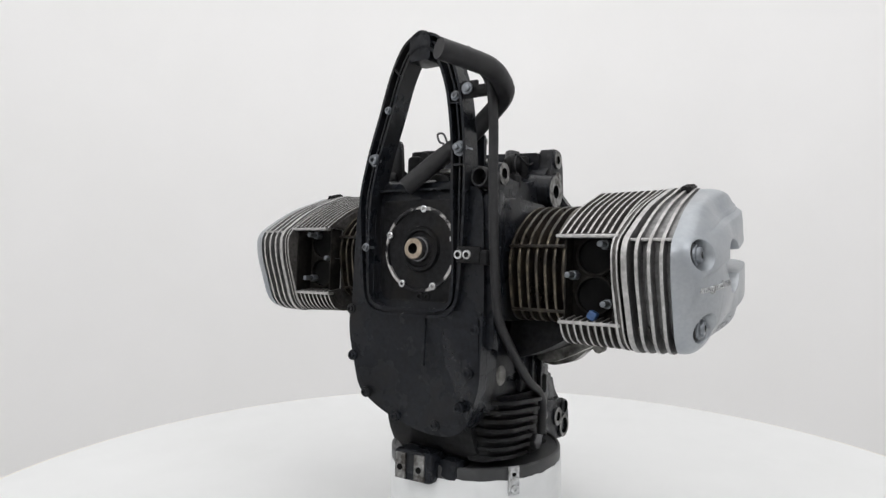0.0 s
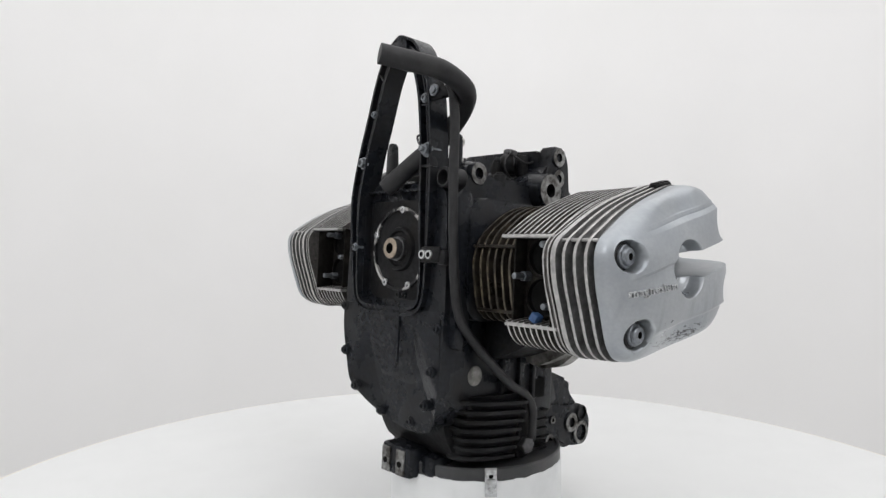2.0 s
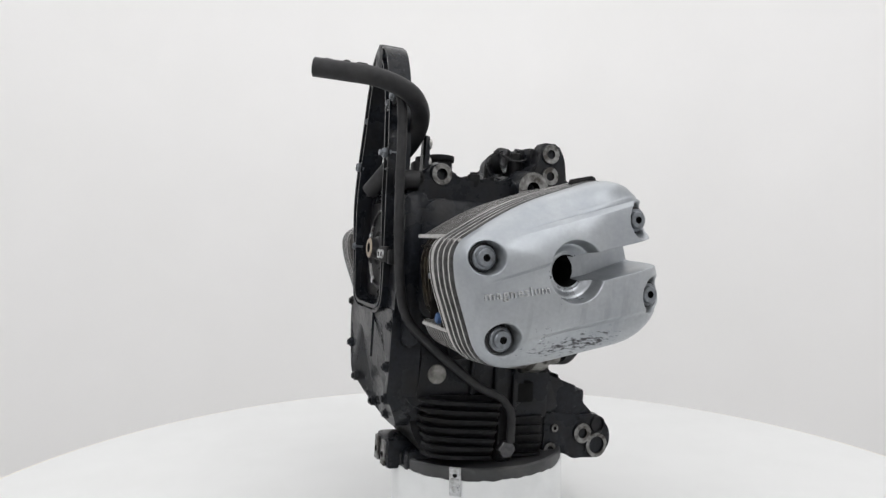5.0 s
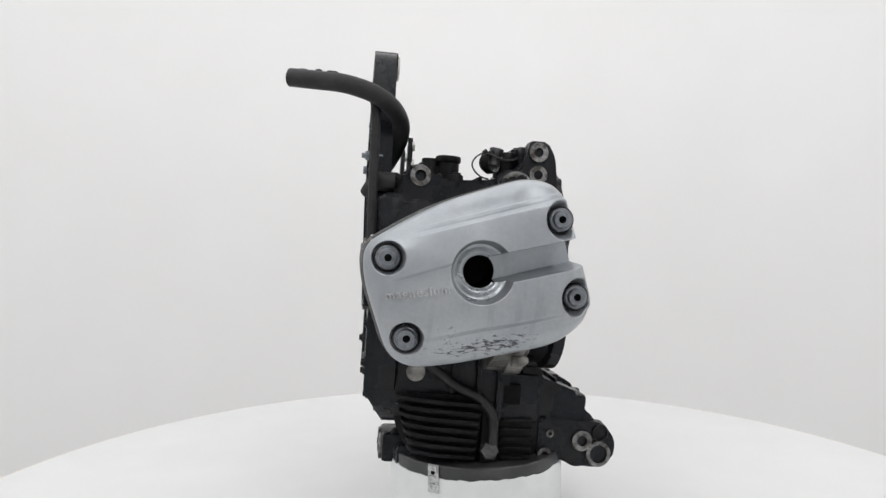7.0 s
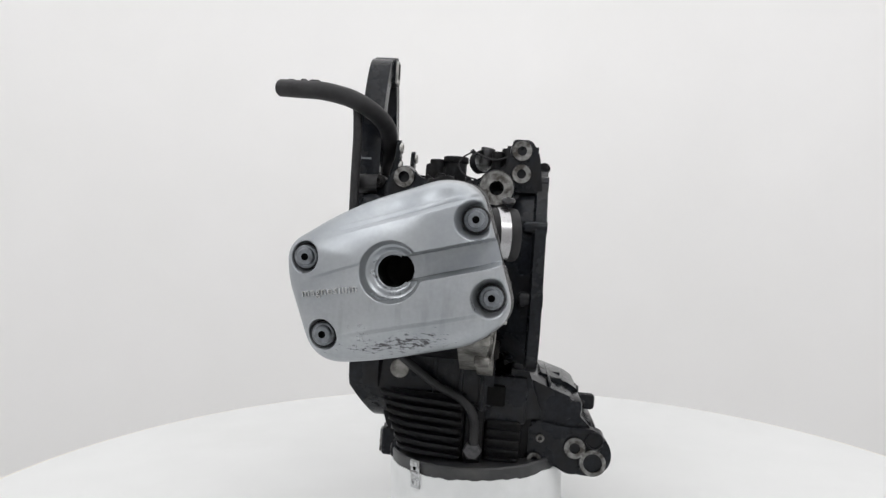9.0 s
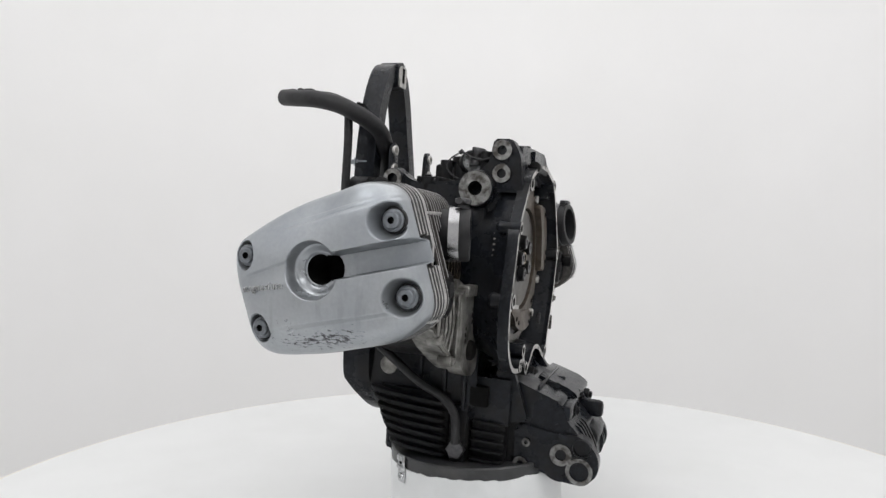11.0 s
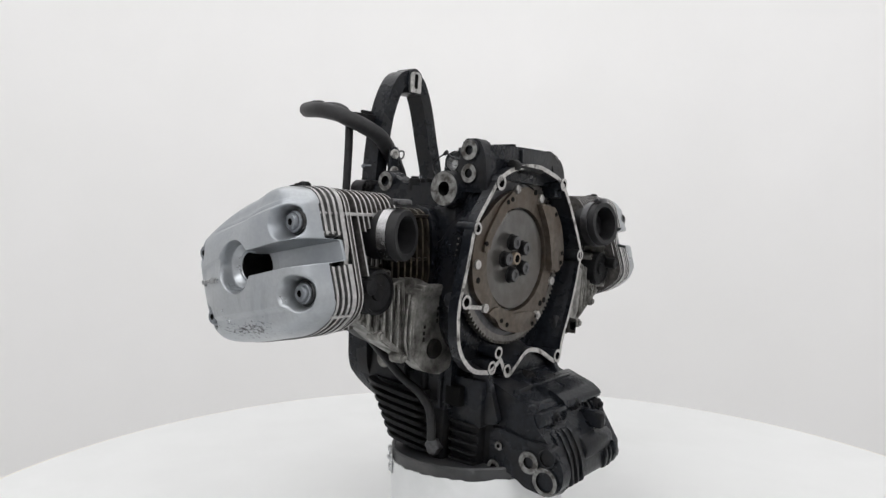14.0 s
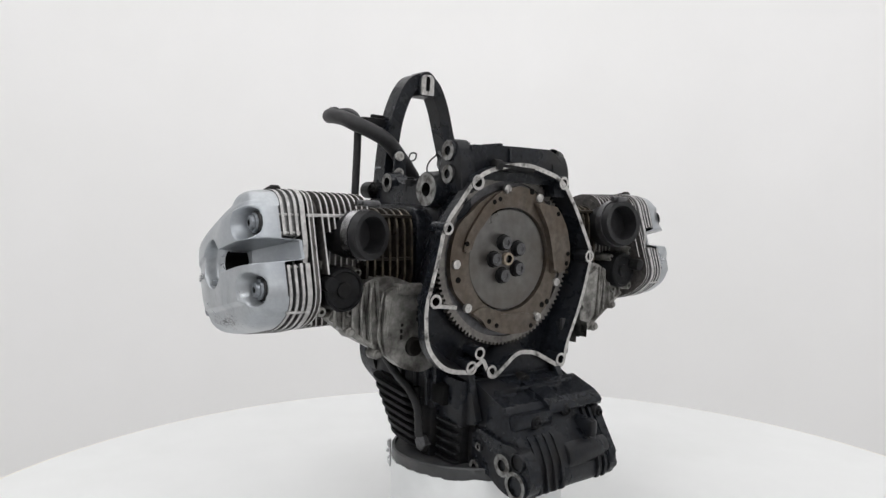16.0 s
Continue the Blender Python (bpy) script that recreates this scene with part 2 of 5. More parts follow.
def circle(cx, cy, r, n=24, start=0.0):
    return [(cx + r * math.cos(start + k * math.tau / n), cy + r * math.sin(start + k * math.tau / n)) for k in range(n)]


def scaled(pts, s, c, sz=None):
    return [(c[0] + (x - c[0]) * s, c[1] + (y - c[1]) * (sz or s)) for x, y in pts]


def spline(pts, n=10):
    """A smooth run through the points."""
    P = [Vector(p) for p in pts]
    P = [P[0] * 2 - P[1], *P, P[-1] * 2 - P[-2]]
    out = []
    for a, b, c, d in zip(P, P[1:], P[2:], P[3:]):
        for k in range(n):
            t = k / n
            out.append(0.5 * (2 * b + (c - a) * t + (2 * a - 5 * b + 4 * c - d) * t * t + (3 * b - a - 3 * c + d) * t ** 3))
    return [*out, P[-2]]


def hose(bm, pts, r, seg=14, wall=0.0):
    """A round tube along a smooth run, its ends open by 'wall' or capped."""
    path = spline(pts)
    up = Vector((0.13, 0.2, 1)).normalized()
    rings = []
    for i, p in enumerate(path):
        d = (path[min(i + 1, len(path) - 1)] - path[max(i - 1, 0)]).normalized()
        s = d.cross(up).normalized()
        up = s.cross(d).normalized()
        rings.append([bm.verts.new(p + (s * math.cos(k * math.tau / seg) + up * math.sin(k * math.tau / seg)) * r) for k in range(seg)])
    for u, v in zip(rings, rings[1:]):
        for k in range(seg):
            bm.faces.new((u[k], u[(k + 1) % seg], v[(k + 1) % seg], v[k]))
    for end, nxt in ((rings[0], path[1] - path[0]), (rings[-1], path[-2] - path[-1])):
        if wall:
            c = sum((v.co for v in end), Vector()) / seg
            lip = [bm.verts.new(c + (v.co - c) * (1 - wall / r)) for v in end]
            deep = [bm.verts.new(v.co + nxt.normalized() * 0.015) for v in lip]
            for k in range(seg):
                j = (k + 1) % seg
                bm.faces.new((end[k], end[j], lip[j], lip[k]))
                bm.faces.new((lip[k], lip[j], deep[j], deep[k]))
            bm.faces.new(deep)
        else:
            bm.faces.new(end)


def hexbolt(bm, p, d, r, h, socket=False, washer=0.0):
    """A screw head of radius r and height h on p, facing d."""
    p, d = Vector(p), Vector(d).normalized()
    if washer:
        cyl(bm, p, p + d * 0.0022, washer, seg=20)
        p = p + d * 0.0022
    if socket:
        lathe(bm, p, p + d, [(0, r), (h * 0.85, r), (h, r * 0.86), (h, r * 0.5), (h * 0.35, r * 0.45), (h * 0.35, 0)], seg=18)
    else:
        lathe(bm, p, p + d, [(0, r), (h * 0.85, r), (h, r * 0.84), (h, 0)], seg=6)


def boss(bm, p, d, r, hole, n, face=1, flare=1.15, deep=0.02):
    """A cast boss with a machined face and a bolt hole; material 'face' on its front."""
    p, d = Vector(p), Vector(d).normalized()
    lathe(bm, p - d * n, p, [(0, r * flare), (n * 0.6, r * 1.04), (n - 0.001, r), (n, r * 0.95), (n, hole), (n - deep, hole), (n - deep, 0)], seg=28, mat=[0, 0, 0, face, 2, 2])



# ---- the tent ----
def tent():
    wall = rounded([(-1.7, -1.9, 0.5), (1.7, -1.9, 0.5), (1.7, 1.75, 1.2), (-1.7, 1.75, 1.2)], 16)
    outer = scaled(wall, 1.03, (0, 0))
    bm = bmesh.new()
    band(bm, outer, wall, "z", 0.0, 2.42)
    part("wall_tent", bm, TENT, None, shift=None)
    tagged(bpy.data.objects["wall_tent"], "seamless white cloth wall of a photo tent", "wall", kind="structure")
    bm = bmesh.new()
    prism(bm, outer, "z", -0.03, -0.001)
    tagged(part("floor", bm, TENT, None, shift=None), "plain white studio floor under the turntable", "floor", kind="structure")
    bm = bmesh.new()
    prism(bm, outer, "z", 2.421, 2.45)
    tagged(part("ceiling", bm, TENT, None, shift=None), "plain white studio ceiling", "ceiling", kind="structure")


tent()


# ---- turntable and drum ----
def build_turntable():
    root = tagged(new("turntable"), "wide round white turntable with a smooth top", "turntable")
    bm = bmesh.new()
    lathe(bm, (0, 0, 0), (0, 0, 1), [(TOP_Z - 0.03, 0), (TOP_Z - 0.03, 0.822), (TOP_Z - 0.002, 0.822), (TOP_Z, 0.820), (TOP_Z, 0)], seg=160)
    part("tabletop", bm, DISC, root, shift=None)
    bm = bmesh.new()
    lathe(bm, (0, 0, 0), (0, 0, 1), [(TOP_Z - 0.031, 0.8225), (TOP_Z - 0.031, 0.826), (TOP_Z - 0.001, 0.826), (TOP_Z - 0.001, 0.8225), (TOP_Z - 0.031, 0.8225)], seg=160)
    part("edge_strip", bm, DISC_EDGE, root, "cream edge strip", shift=None)
    bm = bmesh.new()
    lathe(bm, (0, 0, 0), (0, 0, 1), [(0.0, 0), (0.0, 0.42), (0.04, 0.42), (0.06, 0.12), (TOP_Z - 0.03, 0.12), (TOP_Z - 0.03, 0)], seg=64)
    part("pedestal", bm, DISC, root, shift=None)
    return root


TURNTABLE = build_turntable()
DRUM_R, DRUM_TOP = 0.1245, 0.562


def build_drum():
    root = tagged(new("drum"), "white drum with dark rim band and latches on the turntable", "drum")
    root.location = (0, 0, TOP_Z)
    h = DRUM_TOP - TOP_Z
    seg = 120
    bm = bmesh.new()
    # the white skin ends in an uneven edge under the dark band
    rows = [[], [], []]
    for k in range(seg):
        a = k * math.tau / seg
        edge = h - 0.0165 + 0.0025 * noise.noise(Vector((math.cos(a) * 3, math.sin(a) * 3, 1))) + 0.0025 * noise.noise(Vector((math.cos(a) * 11, math.sin(a) * 11, 4)))
        c, s = math.cos(a), math.sin(a)
        rows[0].append(bm.verts.new((c * DRUM_R, s * DRUM_R, 0)))
        rows[1].append(bm.verts.new((c * DRUM_R, s * DRUM_R, edge)))
        rows[2].append(bm.verts.new((c * (DRUM_R - 0.002), s * (DRUM_R - 0.002), edge + 0.0003)))
    for u, v in zip(rows, rows[1:]):
        for k in range(seg):
            bm.faces.new((u[k], u[(k + 1) % seg], v[(k + 1) % seg], v[k]))
    bm.faces.new(rows[0][::-1])
    part("shell", bm, DRUM, root, shift=None)
    bm = bmesh.new()
    lathe(bm, (0, 0, 0), (0, 0, 1), [(h - 0.045, DRUM_R - 0.006), (h - 0.045, DRUM_R - 0.0012), (h - 0.002, DRUM_R - 0.0012), (h, DRUM_R - 0.003), (h, DRUM_R - 0.006), (h - 0.003, DRUM_R - 0.007), (h - 0.003, 0)], seg=96)
    part("rim_band", bm, BAND, root, "dark grey band round the rim", shift=None)
    for a in (-116.0,):
        turn = Matrix.Rotation(radians(a), 4, "Z")
        bm = bmesh.new()
        y = DRUM_R
        box(bm, (y + 0.0005, -0.008, h - 0.036), (y + 0.003, 0.008, h + 0.002), 0.0012)
        lathe(bm, (y + 0.003, 0, h - 0.028), (y + 0.006, 0, h - 0.028), [(0, 0.006), (0.0022, 0.0055), (0.0022, 0.0025), (0.0005, 0.002), (0.0005, 0)], seg=16)
        box(bm, (y + 0.003, -0.0055, h - 0.016), (y + 0.007, 0.0055, h - 0.012), 0.001)
        box(bm, (y + 0.003, -0.0065, h - 0.006), (y + 0.0055, 0.0065, h + 0.001), 0.001)
        bmesh.ops.transform(bm, matrix=turn, verts=bm.verts)
        latch = part("latch", bm, STEEL, root, "zinc-plated toggle latch", shift=None)
        bm = bmesh.new()
        # black disc drawn for the shade in the latch's hole
        cyl(bm, (y + 0.0028, 0, h - 0.0085), (y + 0.0036, 0, h - 0.0085), 0.003, seg=12)
        bmesh.ops.transform(bm, matrix=turn, verts=bm.verts)
        part("latch_hole", bm, RECESS_SHADE, latch, shift=None)
    return root


DRUM_OB = build_drum()

# ---- the engine ----
ENGINE = tagged(new("motorcycle_engine"), "black flat-twin motorcycle engine with silver valve covers, resting on the drum", "engine")

# outline of head and valve cover across the cylinder: (x, z, corner radius)
HEAD = rounded([(-0.171, -0.020, 0.030), (-0.105, 0.024, 0.080), (-0.012, 0.058, 0.060), (0.024, 0.051, 0.025), (0.066, -0.076, 0.030), (0.030, -0.108, 0.050), (-0.070, -0.134, 0.080), (-0.136, -0.140, 0.035), (-0.168, -0.055, 0.060)], 8)
HEAD_C = (-0.055, -0.037)
LIP = scaled(HEAD, 0.982, (-0.045, -0.040))
BOLTS = [(-0.145, -0.031), (-0.123, -0.106), (0.020, 0.016), (0.040, -0.058)]


def smooth(a, b, x):
    t = min(max((x - a) / (b - a), 0), 1)
    return t * t * (3 - 2 * t)


def outline_reach(pts, c, ang):
    """Distance from c to the outline in a direction."""
    d = Vector((math.cos(ang), math.sin(ang)))
    best = 0.0
    n = len(pts)
    for i in range(n):
        p, q = Vector(pts[i]) - Vector(c), Vector(pts[(i + 1) % n]) - Vector(c)
        e = q - p
        den = d.x * e.y - d.y * e.x
        if abs(den) < 1e-12:
            continue
        t = (p.x * e.y - p.y * e.x) / den
        u = (p.x * d.y - p.y * d.x) / den
        if t > 0 and -1e-6 <= u <= 1 + 1e-6:
            best = max(best, t)
    return best


def joint_y(x):
    return -0.325 + 0.03 * (x + 0.055)


SLOT_A, SLOT_B = Vector((-0.057, -0.039)), Vector((0.075, -0.005))


def trough_y(along):
    """Floor of the slot behind the plug well: it falls away towards the rear of the head."""
    return -0.3262 + 0.40 * max(0.0, along - 0.030)


def cover_y(x, z, s):
    """Depth of the cover's skin: a crowned shell with a plateau, bolt pockets, plug well and slot."""
    rear = smooth(-0.06, 0.03, x)
    h = 0.042 * max(1 - s ** (2.2 + 5.8 * rear), 0) ** (0.5 - 0.08 * rear)
    up = z - (0.0185 + 0.315 * (x + 0.045))
    down = (-0.0865 + 0.238 * (x + 0.03)) - z
    fade = smooth(-0.135, -0.06, x)
    h -= 0.0052 * max(0, 1 - abs(up + 0.001) / 0.0042) * fade + 0.0060 * smooth(-0.002, 0.005, up) * (1 - 0.9 * smooth(0.006, 0.024, up)) * fade + 0.006 * smooth(-0.002, 0.005, down) * (1 - 0.4 * smooth(0.007, 0.03, down)) * fade
    crease = z - (-0.049 + 0.36 * (x + 0.136))
    h -= 0.0032 * smooth(0.0, -0.004, crease) * smooth(-0.030, -0.006, crease) * smooth(-0.150, -0.125, x) * smooth(-0.075, -0.092, x)
    y = joint_y(x) - h
    for bx, bz in BOLTS:
        d = math.hypot(x - bx, z - bz)
        floor = -0.3395
        w = smooth(0.0162 if bx < -0.05 else 0.0205, 0.0137, d)
        y = y + (max(floor, y) - y) * w
    p = Vector((x, z))
    ax = (SLOT_B - SLOT_A)
    t = max(0.0, min(1.0, (p - SLOT_A).dot(ax) / ax.length_squared))
    d = (p - (SLOT_A + ax * t)).length
    along = (p - SLOT_A).dot(ax.normalized())
    if along > 0:
        w = smooth(0.0142, 0.0112, d)
        y = y + (max(trough_y(along), y) - y) * w
    r = (p - SLOT_A).length
    w = smooth(0.0305, 0.0262, r)
    y = y + (max(-0.350 + 0.006 * smooth(0.027, 0.018, r), y) - y) * w
    w = smooth(0.0175, 0.0155, r)
    y = y + (-0.302 - y) * w
    return y


def cover_mesh(bm, N, R):
    """A polar sheet out from the middle to the outline, then down the skirt."""
    c = Vector((-0.050, -0.036))
    outline = LIP
    grid = []
    reach = [outline_reach(outline, c, k * math.tau / N) for k in range(N)]
    for j in range(R + 1):
        s = (j / R) ** 0.85 if j else 0
        row = []
        for k in range(N):
            a = k * math.tau / N
            q = c + Vector((math.cos(a), math.sin(a))) * reach[k] * s
            row.append(bm.verts.new((q.x, cover_y(q.x, q.y, s), q.y)))
            if not j:
                break
        grid.append(row)
    grid.append([bm.verts.new((v.co.x, max(joint_y(v.co.x), v.co.y) + 0.004, v.co.z)) for v in grid[-1]])
    grid.append([bm.verts.new((c.x + (v.co.x - c.x) * 0.97, v.co.y, c.y + (v.co.z - c.y) * 0.97)) for v in grid[-1]])
    for u, v in zip(grid, grid[1:]):
        for k in range(N):
            j = (k + 1) % N
            if len(u) == 1:
                f = bm.faces.new((u[0], v[k], v[j]))
            else:
                f = bm.faces.new((u[k], v[k], v[j], u[j]))
            m = f.calc_center_median()
            # inside of the plug well gets the shade colour
            if (Vector((m.x, m.z)) - SLOT_A).length < 0.0179 and m.y > -0.346:
                f.material_index = 1


def notched(pts, front=None, rear=None):
    """The outline with a flat pocket cut into its front (x below front[0]) or rear side, between two heights."""
    out = []
    for x, z in pts:
        if front and front[1] < z < front[2] and x < -0.05:
            x = max(x, front[0])
        if rear and rear[1] < z < rear[2] and x > -0.05:
            x = min(x, rear[0])
        out.append((x, z))
    return out


def slotted(pts, reach):
    """The outline cut back along the plug slot to x = reach."""
    slope = (SLOT_B.y - SLOT_A.y) / (SLOT_B.x - SLOT_A.x)
    out = []
    for x, z in pts:
        axis = SLOT_A.y + slope * (x - SLOT_A.x)
        if x > reach and abs(z - axis) < 0.0170:
            x, z = reach, z + slope * (reach - x)
        out.append((x, z))
    return out


def clear_of_slot(pts):
    """An inner outline spread to both sides of the plug slot."""
    slope = (SLOT_B.y - SLOT_A.y) / (SLOT_B.x - SLOT_A.x)
    out = []
    for x, z in pts:
        off = z - SLOT_A.y - slope * (x - SLOT_A.x)
        if x > -0.050 and abs(off) < 0.0172:
            z += math.copysign(0.0172, off) - off
        out.append((x, z))
    return out


def dense(pts, step=0.004):
    out = []
    for i, p in enumerate(pts):
        q = pts[(i + 1) % len(pts)]
        n = max(1, int(math.hypot(q[0] - p[0], q[1] - p[1]) / step))
        out += [(p[0] + (q[0] - p[0]) * k / n, p[1] + (q[1] - p[1]) * k / n) for k in range(n)]
    return out


def flip(bm, mirror, least=0.0):
    """The opposite bank is the same castings turned over, set 45 mm further back."""
    if mirror:
        for v in bm.verts:
            v.co = Vector((v.co.x + 0.045, max(-v.co.y * 0.970, least), v.co.z + 0.014))
    return bm


def rim_band(bm, outer, inner, a, b):
    """A flat ring across the cylinder whose outer edge takes the second material."""
    L = [[bm.verts.new((x, y, z)) for x, z in o] for o, y in ((outer, a), (outer, b), (inner, b), (inner, a))]
    n = len(outer)
    for i in range(4):
        u, v = L[i], L[(i + 1) % 4]
        for k in range(n):
            f = bm.faces.new((u[k], u[(k + 1) % n], v[(k + 1) % n], v[k]))
            f.material_index = 1 if i == 0 else 0


def word_on_cover(parent, mirror):
    """The raised word cast on the cover, laid on its skin letter by letter."""
    cu = bpy.data.curves.new("cast_word", "FONT")
    cu.body, cu.size, cu.align_x, cu.resolution_u, cu.space_character = "magnesium", 0.0121, "CENTER", 2, 1.12
    tmp = new("cast_word", cu)
    me = bpy.data.meshes.new_from_object(tmp.evaluated_get(bpy.context.evaluated_depsgraph_get()))
    bpy.data.objects.remove(tmp)
    bm = bmesh.new()
    bm.from_mesh(me)
    bmesh.ops.triangulate(bm, faces=bm.faces)
    r = bmesh.ops.extrude_face_region(bm, geom=bm.faces[:])
    top = {v for v in r["geom"] if isinstance(v, bmesh.types.BMVert)}
    ca, sa = math.cos(radians(10)), math.sin(radians(10))
    cen = Vector((-0.050, -0.036))
    for v in bm.verts:
        u, w = v.co.x, v.co.y
        x, z = -0.1155 + u * ca - w * sa, -0.065 + u * sa + w * ca
        d = Vector((x, z)) - cen
        s = d.length / outline_reach(LIP, cen, math.atan2(d.y, d.x))
        v.co = (x, cover_y(x, z, s) - (0.0024 if v in top else -0.001), z)
    part("cast_word", flip(bm, mirror), STEEL, parent, "raised cast lettering reading magnesium")


def cylinder_bank(mirror):
    core = notched(dense(scaled(HEAD, 0.90, HEAD_C)), front=(-0.112, -0.107, -0.007), rear=(0.004, -0.120, 0.020))
    wide, fine = dense(HEAD), dense(HEAD, 0.0015)
    # valve cover
    bm = bmesh.new()
    cover_mesh(bm, *((200, 60) if mirror else (640, 190)))
    cover = part("valve_cover", flip(bm, mirror), [SILVER, RECESS_SHADE], ENGINE, "silver lacquered valve cover with scuffed lower edge", soft_angle=1.3)
    if not mirror:
        word_on_cover(cover, mirror)
    bm = bmesh.new()
    slant = math.atan2(SLOT_B.y - SLOT_A.y, SLOT_B.x - SLOT_A.x)
    rows = []
    for k in range(41):
        a = slant + radians(50) + radians(260) * k / 40
        rows.append([bm.verts.new((SLOT_A.x + r * math.cos(a), y, SLOT_A.y + r * math.sin(a))) for r, y in ((0.0215, -0.3436), (0.0168, -0.3448), (0.0158, -0.3440), (0.0156, -0.300))])
    for u, v in zip(rows, rows[1:]):
        for j in range(3):
            bm.faces.new((u[j], u[j + 1], v[j + 1], v[j])).material_index = j == 2
    part("plug_well", flip(bm, mirror), [SILVER, RECESS_SHADE], cover, "round well for the spark plug")
    for bx, bz in BOLTS:
        bm = bmesh.new()
        y = -0.3395
        lathe(bm, (bx, y + 0.001, bz), (bx, y - 1, bz), [(0, 0.0138), (0.0030, 0.0138), (0.0040, 0.0130), (0.0040, 0.0108), (0.003, 0.0105), (0.003, 0.0)], seg=32)
        ring = part("seal_ring", flip(bm, mirror), RUBBER, cover, "black rubber grommet")
        bm = bmesh.new()
        lathe(bm, (bx, y - 0.002, bz), (bx, y - 1, bz), [(0, 0.0116), (0.0035, 0.0116), (0.0043, 0.0108), (0.0046, 0.0090), (0.0076, 0.0086), (0.0086, 0.0076), (0.0086, 0.0036), (0.0045, 0.0032), (0.0045, 0)], seg=28, mat=[0, 0, 0, 0, 0, 0, 1, 1])
        part("cover_bolt", flip(bm, mirror), [BOLT, RECESS_SHADE], cover, "dull steel socket-head bolt")
    bm = bmesh.new()
    prism(bm, rounded([(-0.034, -0.314, 0.005), (-0.006, -0.314, 0.005), (-0.006, -0.299, 0.005), (-0.034, -0.299, 0.005)], 4), "z", 0.040, 0.0565, bevel=0.002)
    for k in range(3):
        box(bm, (-0.032 + 0.009 * k, -0.312, 0.055), (-0.027 + 0.009 * k, -0.301, 0.0582), 0.001)
    bmesh.ops.rotate(bm, verts=bm.verts, cent=(-0.02, -0.31, 0.05), matrix=Matrix.Rotation(radians(-14), 3, "Y"))
    part("filler_cap", flip(bm, mirror), BLACK_DULL, cover, "low black plastic filler cap")
    # fins of the cover and of the head
    bm = bmesh.new()
    prism(bm, core, "y", -0.296, -0.196, 0, 0)
    head = part("cylinder_head", flip(bm, mirror), FIN, ENGINE, "grey cast cylinder head with pale fin edges")
    def cover_joint(x):
        return -0.2845 - 0.06 * (x - HEAD_C[0])

    # shallow floor between the fins over the top, deep pockets at the sides
    bm = bmesh.new()
    shallow = [(HEAD_C[0] + (x - HEAD_C[0]) * k, HEAD_C[1] + (z - HEAD_C[1]) * k) for x, z, k in ((x, z, 0.86 + 0.09 * smooth(-0.03, 0.0, z)) for x, z in fine)]
    rim_band(bm, slotted(shallow, -0.030), clear_of_slot(scaled(fine, 0.20, HEAD_C)), -0.3235, -0.290)
    part("fin_floor", flip(bm, mirror), [FIN_SILVER, FIN_SILVER], cover)
    for i in range(4):
        f = i / 4
        thick = 0.0030 if i == 0 else 0.0017
        mid = cover_joint(0.04) + (joint_y(0.04) - cover_joint(0.04)) * f - thick
        floor_x = -0.057 + 0.97 * (0.030 + (mid + 0.3262) / 0.40)
        bm = bmesh.new()
        rim_band(bm, slotted(scaled(fine, 1.006 - 0.004 * i, HEAD_C), max(floor_x - 0.008, -0.025)), clear_of_slot(scaled(fine, 0.20, HEAD_C)), -thick, thick)
        for v in bm.verts:
            v.co.y += cover_joint(v.co.x) + (joint_y(v.co.x) - cover_joint(v.co.x)) * f
        part("cover_fin", flip(bm, mirror), [FIN_SILVER, EDGE], cover)
    # flange of the head, a dark joint's width behind the cover
    bm = bmesh.new()
    rim_band(bm, scaled(wide, 0.992, HEAD_C), scaled(wide, 0.4, HEAD_C), 0.0072, 0.0090)
    rim_band(bm, scaled(wide, 0.992, HEAD_C), scaled(wide, 0.4, HEAD_C), 0.0128, 0.0146)
    rim_band(bm, scaled(wide, 0.978, HEAD_C), scaled(wide, 0.4, HEAD_C), 0.0085, 0.0132)
    for f in bm.faces:
        if 0.0085 < f.calc_center_median().y < 0.0132:
            f.material_index = 0
    for v in bm.verts:
        v.co.y += cover_joint(v.co.x)
    part("head_flange", flip(bm, mirror), [FIN, EDGE], head, "bare edge of the head flange")
    # black ring set in the gap behind the cover to paint its shade
    bm = bmesh.new()
    rim_band(bm, scaled(wide, 0.965, HEAD_C), scaled(wide, 0.4, HEAD_C), 0.0030, 0.0078)
    for v in bm.verts:
        v.co.y += cover_joint(v.co.x)
    part("cover_joint", flip(bm, mirror), [RECESS_SHADE, RECESS_SHADE], head, "black ring filling the joint gap, for its shade")
    for i in range(9):
        y = -0.1985 - 0.0082 * i
        bm = bmesh.new()
        s = 0.970 + 0.018 * i / 8
        pts = notched(scaled(wide, s, HEAD_C), front=(-0.118, -0.104, -0.010) if i < 8 else None, rear=(0.006, -0.125, 0.022 - 0.0025 * i) if i < 8 else (0.010, -0.125, -0.045))
        prism(bm, pts, "y", y - 0.0011, y + 0.0011, 1, 0)
        part("head_fin", flip(bm, mirror), [FIN, EDGE], head)
